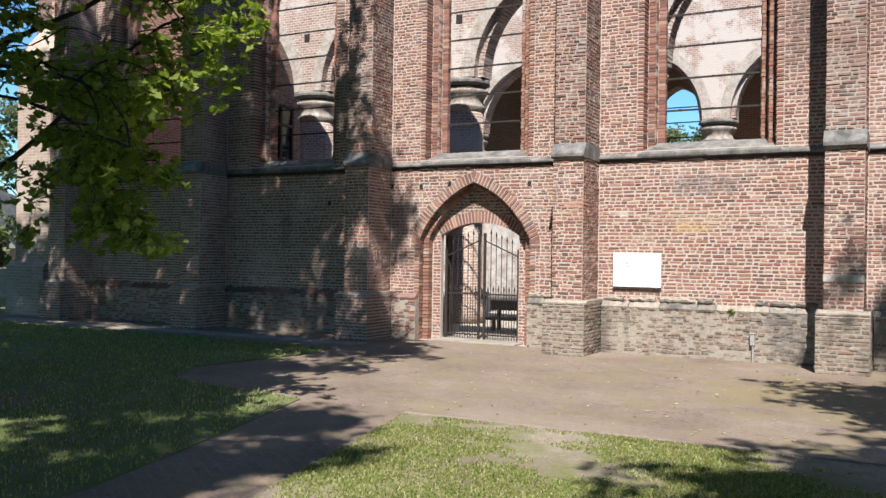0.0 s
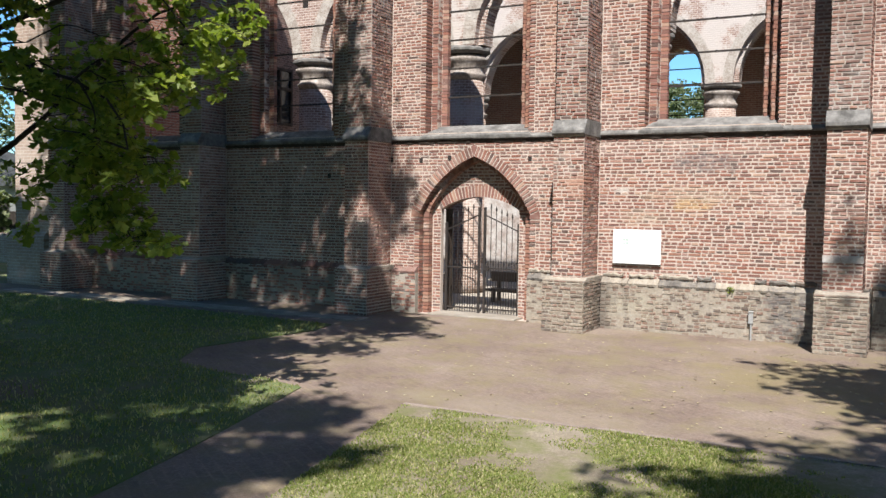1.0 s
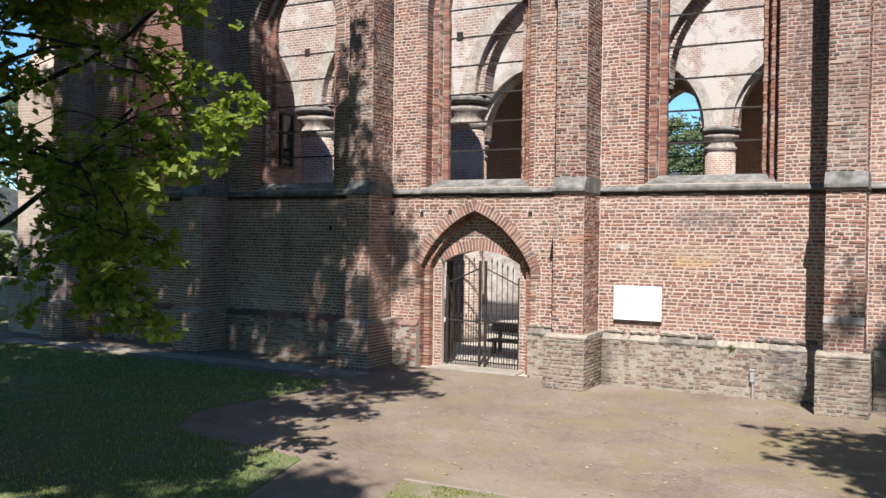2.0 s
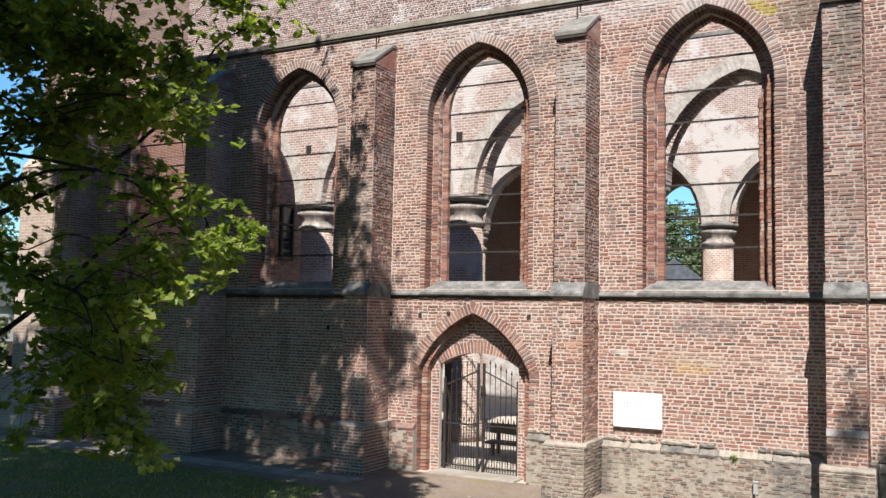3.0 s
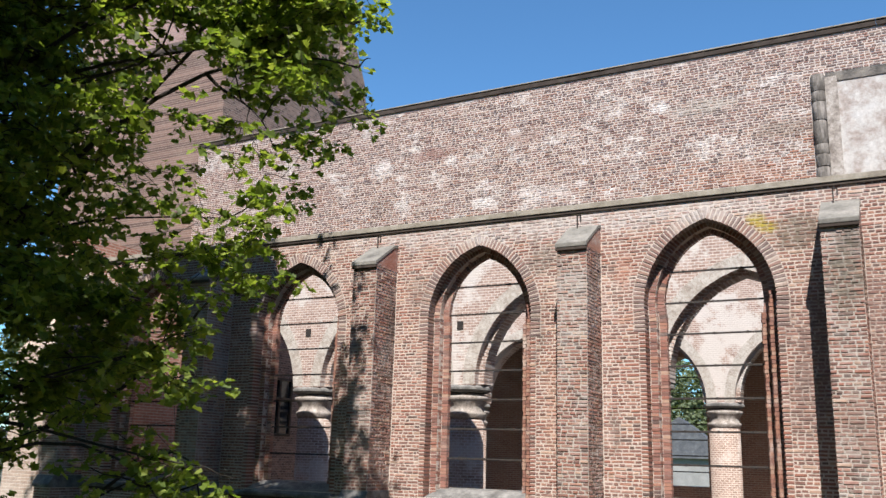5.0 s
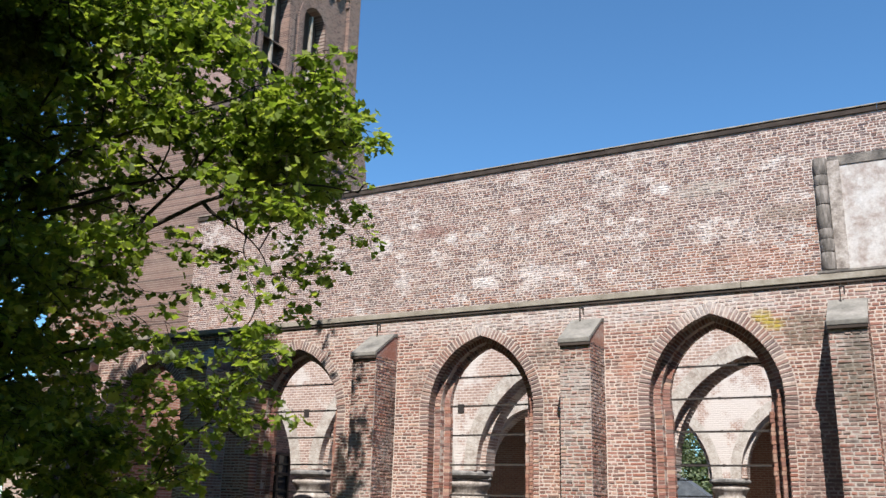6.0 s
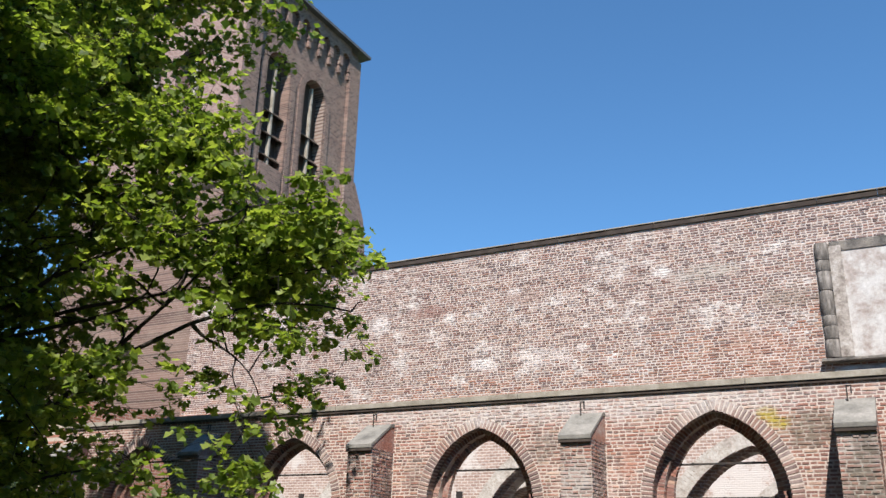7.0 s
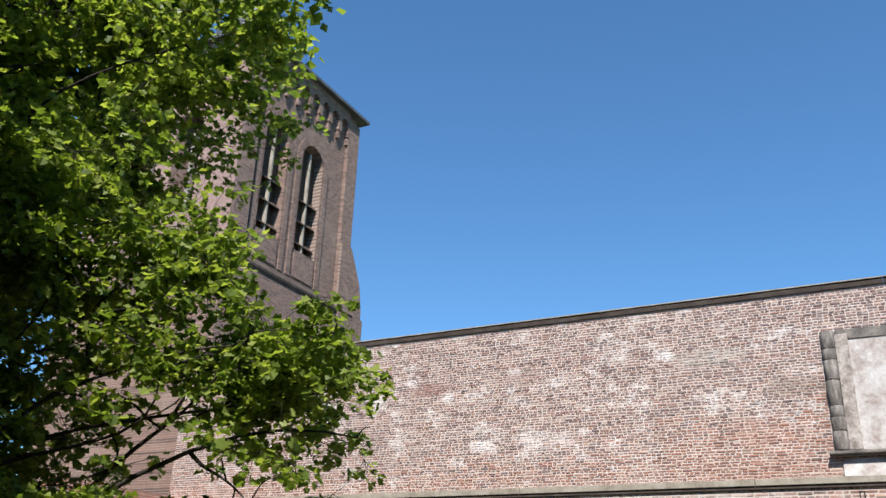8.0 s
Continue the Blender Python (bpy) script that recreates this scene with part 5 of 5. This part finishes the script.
for fx in (2.70, 3.41):
    part("fixing", box_bm(fx - 0.012, fx + 0.012, -0.03, 0.0, 1.38, 1.42), M_STEEL, board)

# ---- cable box on the plinth ----
cb = thing("cable_box", "small grey cable box on a thin pipe by the plinth", "cable box")
part("box", box_bm(4.885, 4.955, -0.185, -0.125, 0.27, 0.46, 0.012), M_STEEL, cb)
part("hood", box_bm(4.88, 4.96, -0.195, -0.12, 0.445, 0.465, 0.006), M_STEEL, cb)
bm = bmesh.new()
rod(bm, (4.925, -0.16, 0.0), (4.925, -0.16, 0.27), 0.014, 8)
part("pipe", bm, M_STEEL, cb)


# ---- trees ----
def tube(path, radii, n=6):
    verts, faces = [], []
    prev_a = None
    for i, (p, rad) in enumerate(zip(path, radii)):
        d = (path[min(i + 1, len(path) - 1)] - path[max(i - 1, 0)]).normalized()
        a = (prev_a - d * prev_a.dot(d)).normalized() if prev_a else d.orthogonal().normalized()
        prev_a = a
        b = d.cross(a)
        k = len(verts)
        for j in range(n):
            t = 2 * math.pi * j / n
            verts.append(p + (a * math.cos(t) + b * math.sin(t)) * rad)
        if i:
            for j in range(n):
                faces.append((k - n + j, k - n + (j + 1) % n, k + (j + 1) % n, k + j))
    return verts, faces


def bend(p, q, r, sag=0.0, wob=0.08, n=9):
    p, q = Vector(p), Vector(q)
    ln = (q - p).length
    off = [Vector((r.gauss(0, 1), r.gauss(0, 1), r.gauss(0, 0.6))) * ln * wob for _ in range(3)]
    out = []
    for i in range(n):
        t = i / (n - 1)
        w = off[0] * math.sin(math.pi * t) + off[1] * 0.5 * math.sin(2 * math.pi * t) + off[2] * 0.25 * math.sin(3 * math.pi * t)
        out.append(p.lerp(q, t) + w + Vector((0, 0, sag * ln * math.sin(math.pi * t))))
    return out


LEAF_2D = ((0, 0), (0.50, 0.10), (0.30, 0.36), (0.56, 0.64), (0.0, 1.0), (-0.56, 0.64), (-0.30, 0.36), (-0.50, 0.10))


def add_leaf(verts, faces, p, d, size, r, fine=True):
    """A lobed leaf of two halves folded along the midrib, growing from p along d."""
    side = d.cross(Vector((r.gauss(0, 0.6), r.gauss(0, 0.6), 1))).normalized()
    up = side.cross(d)
    k = len(verts)
    if not fine:
        verts += [p, p + side * (0.48 * size) + d * (0.45 * size), p + d * size - up * (0.12 * size), p - side * (0.48 * size) + d * (0.45 * size)]
        faces.append((k, k + 1, k + 2, k + 3))
        return
    for x, y in LEAF_2D:
        verts.append(p + side * (x * size) + d * (y * size) + up * (abs(x) * size * 0.35 - y * y * size * 0.12))
    faces += [(k, k + 1, k + 2, k + 3, k + 4), (k, k + 4, k + 5, k + 6, k + 7)]


def tree(name, label, foot, height, girth, tips, r, leaf_size, leaves_per, twig_len, mat, spread=0.9, subs=7, droop=0.35, twigs=6, category="tree", keep=None, full=None, fine=False, gap=-0.26):
    ob = thing(name, label, category)
    foot = Vector(foot)
    tv, tf = [], []

    def add(path, radii, n=6):
        v, f = tube(path, radii, n)
        k = len(tv)
        tv.extend(v)
        tf.extend([tuple(i + k for i in q) for q in f])
    trunk = bend(foot, foot + Vector((r.uniform(-.4, .4), r.uniform(-.4, .4), height)), r, 0, 0.015, 12)
    add(trunk, [girth * (1.35 if i == 0 else 1.0 - 0.085 * i) for i in range(12)], 10)
    lv, lf_ = [], []
    # limbs leave the trunk, later branches fork from the nearest wood that leads their way
    nodes = []
    tips = [Vector(t) for t in tips]
    order = sorted(range(len(tips)), key=lambda i: (i % 7 != 0, (tips[i] - foot).xy.length))
    for n_, i_ in enumerate(order):
        tip = tips[i_]
        out = (tip - foot).xy.length
        z = min(foot.z + height * 0.9, max(foot.z + height * 0.16, tip.z - out * 0.42))
        i = min(10, max(1, int((z - foot.z) / height * 11)))
        start, thick = trunk[i], 0.014 + 0.008 * out
        if i_ % 7 and nodes:
            best = min(nodes, key=lambda q: (q[0] - tip).length + 0.8 * max(0.0, (q[0] - foot).xy.length - out + 0.4))
            if (best[0] - tip).length < (start - tip).length:
                start, thick = best[0], min(best[1] * 0.85, 0.010 + 0.010 * (best[0] - tip).length)
        limb = bend(start, tip, r, 0.12 if tip.z > foot.z + 4 else 0.22, 0.08, 14)
        rad = thick
        if keep:
            limb = limb[:next((k for k, p in enumerate(limb) if k > 4 and not keep(p)), 14)]
        nodes += [(p, rad * (1 - k / 15)) for k, p in enumerate(limb) if k > 2]
        last = len(limb) - 1
        add(limb, [rad * (1 - k / 16) * (1 - 0.6 * k / last) + 0.003 for k in range(last + 1)])
        for a in range(int(subs * (full(tip) if full else 1.0))):
            k = last if a == 0 else min(last, int(r.uniform(0.3, 1.0) * last))
            p = limb[k]
            d = Vector((r.gauss(0, 1), r.gauss(0, 1), r.gauss(0.0, 0.55 - 0.2 * fine))).normalized()
            q = p + d * spread * r.uniform(0.4, 1.2)
            if keep and not (keep(q, 0.16) and keep(p, 0.16) and noise.noise(q * 0.85 + Vector((3.1, 0.4, 1.7))) > gap):
                continue
            sub = bend(p, q, r, 0.05, 0.10, 6)
            add(sub if fine else sub[::5], [min(0.012, rad * 0.35) * (1 - 0.15 * j) + 0.002 for j in range(0, 6, 1 if fine else 5)], 4 if fine else 3)
            for _ in range(twigs):
                s = sub[r.randint(1, 5)]
                td = Vector((r.gauss(0, 1), r.gauss(0, 1), r.gauss(-droop, 0.5))).normalized()
                tw = bend(s, s + td * twig_len * r.uniform(0.5, 1.3), r, 0.06, 0.06, 5)
                if keep and not keep(tw[4], 0.14):
                    continue
                # high in the crown the leaves hang in fewer, larger tufts
                near_eye = fine and s.z < 12.8
                if near_eye:
                    add(tw[::4], [0.004, 0.0015], 3)
                for n_ in range(leaves_per if near_eye or not fine else leaves_per // 3):
                    # close rosettes along the twig, the last at its tip
                    u = (4.0 if n_ % 3 == 0 else 2.9 if n_ % 3 == 1 else r.uniform(0.8, 2.4)) if fine else r.uniform(0.4, 4.0)
                    j = min(3, int(u))
                    base = tw[j].lerp(tw[j + 1], u - j) + Vector((r.gauss(0, 0.02), r.gauss(0, 0.02), r.gauss(0, 0.02)))
                    dd = Vector((r.gauss(0, 1), r.gauss(0, 1), r.gauss(-0.35, 0.35))).normalized() if fine else Vector((r.gauss(0, 1), r.gauss(0, 1), r.gauss(-0.7, 0.6))).normalized()
                    add_leaf(lv, lf_, base + dd * 0.03, dd, leaf_size * r.uniform(0.6, 1.2) * (1.75 if fine and not near_eye else 1.0), r, near_eye)
    piece("trunk", tv, tf, M_BARK, ob, "dark furrowed bark", smooth=True)
    piece("crown", lv, lf_, mat, ob, "fresh spring leaves")
    return ob


# how far the crown reaches towards the forecourt at each height
OUTLINE = ((0.0, -1.6), (1.2, -1.2), (1.6, -0.45), (2.1, -0.40), (2.6, -0.75), (3.0, -0.4), (3.3, 0.18), (3.9, 0.10), (4.3, -0.30), (4.7, -0.1), (5.2, 0.12), (5.6, 0.55), (6.0, 0.25), (6.6, 0.32), (7.0, 0.70),
           (7.5, 1.15), (8.2, 1.25), (8.7, 1.3), (9.2, 0.4), (9.6, -0.15), (10.2, -0.4), (11.4, -0.45), (11.9, 0.0), (12.6, 0.4), (13.0, 0.4), (13.6, 0.4), (15.0, 0.0), (16.2, -0.7), (18.0, -1.4), (20.0, -2.3), (22.5, -3.3))


def reach(z):
    for (z0, u0), (z1, u1) in zip(OUTLINE, OUTLINE[1:]):
        if z <= z1:
            return u0 + (u1 - u0) * (z - z0) / (z1 - z0)
    return -3.0


def in_crown(q, more=0.0):
    u, w = (q[0] - 1.8) * 0.75 + (q[1] + 8.5) * 0.66, (q[1] + 8.5) * 0.75 - (q[0] - 1.8) * 0.66
    if q[2] < 10.0 and w < -0.85:
        return False
    return u < reach(q[2]) * (1 + max(0.0, w) / 11) + more


def fullness(q):
    u = (q.x - 1.8) * 0.75 + (q.y + 8.5) * 0.66
    if q.z > 11.5:
        return 1.35 if u < -1.6 else 0.5
    if q.z > 8.2:
        return 0.85 if u < -1.8 else 0.58
    if q.z > 6.6 and u > -1.0:
        return 0.19
    if q.z > 4.2:
        return 0.75 if u < -1.5 else 0.26
    return 0.24 if u > -0.9 else 0.3


r = random.Random(31)
tips = [(2.4, -7.9, 8.3), (2.2, -7.6, 7.9), (2.4, -8.5, 8.7), (2.2, -8.3, 7.5), (1.7, -8.5, 8.9), (1.4, -8.0, 8.3), (1.9, -8.6, 6.9), (1.7, -8.3, 5.5), (1.9, -8.5, 3.5), (1.7, -8.4, 3.9), (1.2, -8.6, 2.3), (0.9, -8.7, 1.7), (0.3, -9.4, 3.4),
        (0.6, -9.5, 3.2), (0.0, -9.2, 4.6), (2.3, -9.3, 12.4), (1.2, -8.7, 9.4), (0.9, -9.2, 8.6), (0.6, -8.3, 6.2), (1.2, -9.5, 7.4), (0.0, -9.6, 9.4), (1.5, -9.3, 8.2), (-0.6, -8.0, 7.6), (0.4, -8.9, 5.4), (-1.0, -8.4, 4.2), (-0.6, -8.0, 2.6)]
for _ in range(14):
    tips.append((r.uniform(-0.8, 1.9), r.uniform(-9.6, -7.4), r.uniform(13.2, 15.3)))
tips += [(2.05, -8.5, 3.4), (1.8, -8.3, 3.8), (1.6, -8.8, 4.0), (2.55, -8.2, 8.3), (2.5, -7.6, 8.0), (1.0, -8.5, 1.9), (0.7, -8.8, 2.1)]
for _ in range(26):
    # hanging sprays along the edge of the crown
    z = r.uniform(2.2, 9.0)
    u, w = reach(z) - r.uniform(0.1, 0.6), r.uniform(-0.8, 1.8)
    tips.append((1.8 + 0.75 * u - 0.66 * w, -8.5 + 0.66 * u + 0.75 * w, z))
for _ in range(14):
    z = r.uniform(9.0, 10.8)
    u, w = reach(z) - r.uniform(0.1, 2.4), r.uniform(-0.5, 2.0)
    tips.append((1.8 + 0.75 * u - 0.66 * w, -8.5 + 0.66 * u + 0.75 * w, z))
for _ in range(12):
    z = r.uniform(7.9, 9.4)
    u, w = reach(z) - r.uniform(0.2, 1.6), r.uniform(-0.5, 1.5)
    tips.append((1.8 + 0.75 * u - 0.66 * w, -8.5 + 0.66 * u + 0.75 * w, z))
for _ in range(16):
    z = r.uniform(4.6, 7.2)
    u, w = reach(z) - r.uniform(0.8, 2.6), r.uniform(0.0, 2.0)
    tips.append((1.8 + 0.75 * u - 0.66 * w, -8.5 + 0.66 * u + 0.75 * w, z))
for _ in range(9):
    z = r.uniform(1.7, 3.3)
    u, w = reach(z) - r.uniform(0.1, 1.0), r.uniform(-0.3, 1.0)
    tips.append((1.8 + 0.75 * u - 0.66 * w, -8.5 + 0.66 * u + 0.75 * w, z))
for _ in range(46):
    # the thick middle of the crown
    q = (r.uniform(-6.5, 0.4), r.uniform(-9.6, -6.5), r.uniform(11.5, 15.5))
    if in_crown(q):
        tips.append(q)
for _ in range(34):
    # and its flank over the far lawn
    q = (r.uniform(-2.6, 0.2), r.uniform(-9.9, -8.0), r.uniform(5.0, 11.0))
    if in_crown(q):
        tips.append(q)
while len(tips) < 385:
    # the rest of the tall crown, which shades the wall behind it
    v = Vector((r.gauss(0, 1), r.gauss(0, 1), r.gauss(0, 1))).normalized() * r.uniform(0.45, 1.0)
    q = (-2.6 + 6.0 * v.x, -8.7 + 3.8 * v.y, 12.0 + 10.0 * v.z)
    if in_crown(q) and q[2] > 2.4 and (q[1] > -9.7 if q[2] > 11.5 else q[1] > -10.2 and r.random() < (0.4 if q[2] > 9.2 and q[0] < -0.5 else 0.15 if q[2] > 9.2 else 0.09 if q[2] > 7.5 else 0.13)):
        tips.append(q)
tree("lime_tree", "large lime tree with fresh green leaves before the church", (-3.5, -9.0, 0.0), 19.0, 0.36, tips, random.Random(8), 0.088, 10, 0.30, M_LEAF, 0.9, 14, keep=in_crown, full=fullness, fine=True)


def round_tips(c, rad, n, seed):
    q = random.Random(seed)
    out = []
    for _ in range(n):
        v = Vector((q.gauss(0, 1), q.gauss(0, 1), q.gauss(0, 0.8))).normalized() * q.uniform(0.6, 1)
        out.append((c[0] + v.x * rad, c[1] + v.y * rad, c[2] + v.z * rad * 0.9))
    return out


# three lime trees out of view, placed for the shade they cast
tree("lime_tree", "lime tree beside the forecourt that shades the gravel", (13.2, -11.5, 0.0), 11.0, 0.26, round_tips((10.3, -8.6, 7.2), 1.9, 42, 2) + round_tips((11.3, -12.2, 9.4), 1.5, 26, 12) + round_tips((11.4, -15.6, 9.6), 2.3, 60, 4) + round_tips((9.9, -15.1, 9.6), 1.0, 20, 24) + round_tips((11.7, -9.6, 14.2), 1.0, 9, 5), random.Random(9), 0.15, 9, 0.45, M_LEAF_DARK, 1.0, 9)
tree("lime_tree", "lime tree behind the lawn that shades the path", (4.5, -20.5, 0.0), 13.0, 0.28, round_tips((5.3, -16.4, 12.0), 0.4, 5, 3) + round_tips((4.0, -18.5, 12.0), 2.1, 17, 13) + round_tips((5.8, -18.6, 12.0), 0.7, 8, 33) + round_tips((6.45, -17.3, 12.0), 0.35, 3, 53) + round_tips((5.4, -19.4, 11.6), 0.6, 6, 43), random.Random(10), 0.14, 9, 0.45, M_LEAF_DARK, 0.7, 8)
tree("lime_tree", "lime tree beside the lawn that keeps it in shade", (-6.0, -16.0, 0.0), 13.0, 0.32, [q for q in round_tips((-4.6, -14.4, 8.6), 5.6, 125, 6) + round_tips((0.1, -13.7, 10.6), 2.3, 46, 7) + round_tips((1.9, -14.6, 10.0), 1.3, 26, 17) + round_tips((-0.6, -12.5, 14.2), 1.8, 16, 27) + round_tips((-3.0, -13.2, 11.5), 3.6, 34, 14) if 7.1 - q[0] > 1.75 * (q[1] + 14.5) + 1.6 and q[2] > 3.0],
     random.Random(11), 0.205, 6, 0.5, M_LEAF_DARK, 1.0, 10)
# unseen trees added all round to hold sky light off the shadows
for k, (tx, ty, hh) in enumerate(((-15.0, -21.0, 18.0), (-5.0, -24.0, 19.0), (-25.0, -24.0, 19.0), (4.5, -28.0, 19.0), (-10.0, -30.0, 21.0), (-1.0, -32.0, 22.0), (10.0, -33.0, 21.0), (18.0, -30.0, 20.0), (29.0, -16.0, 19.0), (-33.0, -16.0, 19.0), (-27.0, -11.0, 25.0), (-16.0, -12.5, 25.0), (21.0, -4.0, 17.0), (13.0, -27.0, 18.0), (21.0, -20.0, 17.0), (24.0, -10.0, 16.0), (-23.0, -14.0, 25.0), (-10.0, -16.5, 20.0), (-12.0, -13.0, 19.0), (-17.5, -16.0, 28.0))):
    tree("sky_blocking_tree", "unseen leafy tree added to block sky light", (tx, ty, 0.0), hh, 0.28, round_tips((tx, ty, hh * 0.58), 7.2 if tx > -8 else 6.0, 60, 70 + k), random.Random(80 + k), 0.62, 5, 0.9, M_LEAF_DARK, 1.9, 6)
# trees beyond the church
for k, (tx, ty, hh) in enumerate(((-9.5, 64.0, 13.5), (-14.0, 70.0, 15.0), (-5.0, 68.0, 13.0), (-19.0, 62.0, 14.0), (1.0, 66.0, 13.0), (-12.0, 60.0, 11.0), (-8.0, 72.0, 14.0), (-44.0, 23.0, 12.0), (-39.0, 30.0, 13.0), (-50.0, 17.0, 11.0))):
    tree("far_tree", "half-leafed tree beyond the church", (tx, ty, 0.0), hh, 0.2, round_tips((tx, ty, hh * 0.60), 5.2, 42, 20 + k), random.Random(50 + k), 0.26, 7, 0.9, M_LEAF_FAR, 1.8)


# a weed rooted on the plinth
weed = thing("weed", "small green weed rooted on top of the plinth", "plant")
r = random.Random(17)
wv, wf = [], []
for _ in range(60):
    d = Vector((r.gauss(0, 0.7), r.gauss(-0.5, 0.5), r.gauss(0.3, 0.6))).normalized()
    add_leaf(wv, wf, Vector((4.60, -0.12, 0.77)) + d * r.uniform(0.0, 0.06), d, r.uniform(0.015, 0.035), r)
piece("leaves", wv, wf, M_LEAF, weed)

# ---- houses and hedge beyond ----
def house(x, y, w, d, h, ridge, turn, label):
    ob = thing("house", label, "house", at=(x, y, 0))
    ob.rotation_euler = (0, 0, radians(turn))
    part("wall", box_bm(-w / 2, w / 2, -d / 2, d / 2, 0, h), M_RENDER, ob)
    part("roof", prism_bm([(-w / 2 - 0.3, h), (0, ridge), (w / 2 + 0.3, h)], -d / 2 - 0.3, d / 2 + 0.3, axis='y'), M_SLATE, ob, "grey roof")
    for k in range(3):
        u = -w / 2 + (k + 0.5) * w / 3
        wnd = part("window", box_bm(u - 0.5, u + 0.5, -d / 2 - 0.03, -d / 2 + 0.05, 1.0, 2.2), M_IRON, ob, "dark window")


house(-8.6, 52.0, 7.0, 7.0, 4.4, 7.2, 8, "pale gabled house beyond the church")
house(-48.0, 24.0, 14.0, 9.0, 2.9, 5.2, 60, "grey-roofed house beyond the hedge")

hedge = thing("hedge", "clipped green hedge beyond the churchyard", "hedge")
r = random.Random(61)
lv, lf_ = [], []
for _ in range(9000):
    p = Vector((r.uniform(-34, -21), 0, 0))
    p.y = 7.0 + (p.x + 28) * -0.25 + r.uniform(-0.6, 0.6)
    p.z = 0.4 + 1.9 * r.random() ** 0.6
    dd = Vector((r.gauss(0, 1), r.gauss(-0.6, 1), r.gauss(0, 0.8))).normalized()
    add_leaf(lv, lf_, p, dd, 0.20 * r.uniform(0.6, 1.2), r)
piece("foliage", lv, lf_, M_LEAF_FAR, hedge)
part("woody_core", box_bm(-33.5, -21.5, 6.9, 7.2, 0, 1.6), M_BARK, hedge)
yard = thing("yard_wall", "low pale brick yard wall beyond the tower", "wall", "structure")
part("wall_body", box_bm(-34, -13.2, 4.0, 4.3, 0, 0.95, 0.02), M_PALE, yard)

# ---- single bricks of the wall beside the doorway ----
shared_bricks("brick", near, M_BRICK, wall, 0)
shared_bricks("brick", cler_near, M_UPPER, cler, 1)
for b, front_bricks in BUTTRESS_BRICKS:
    shared_bricks("brick", front_bricks, M_BUTTRESS, b, 2)
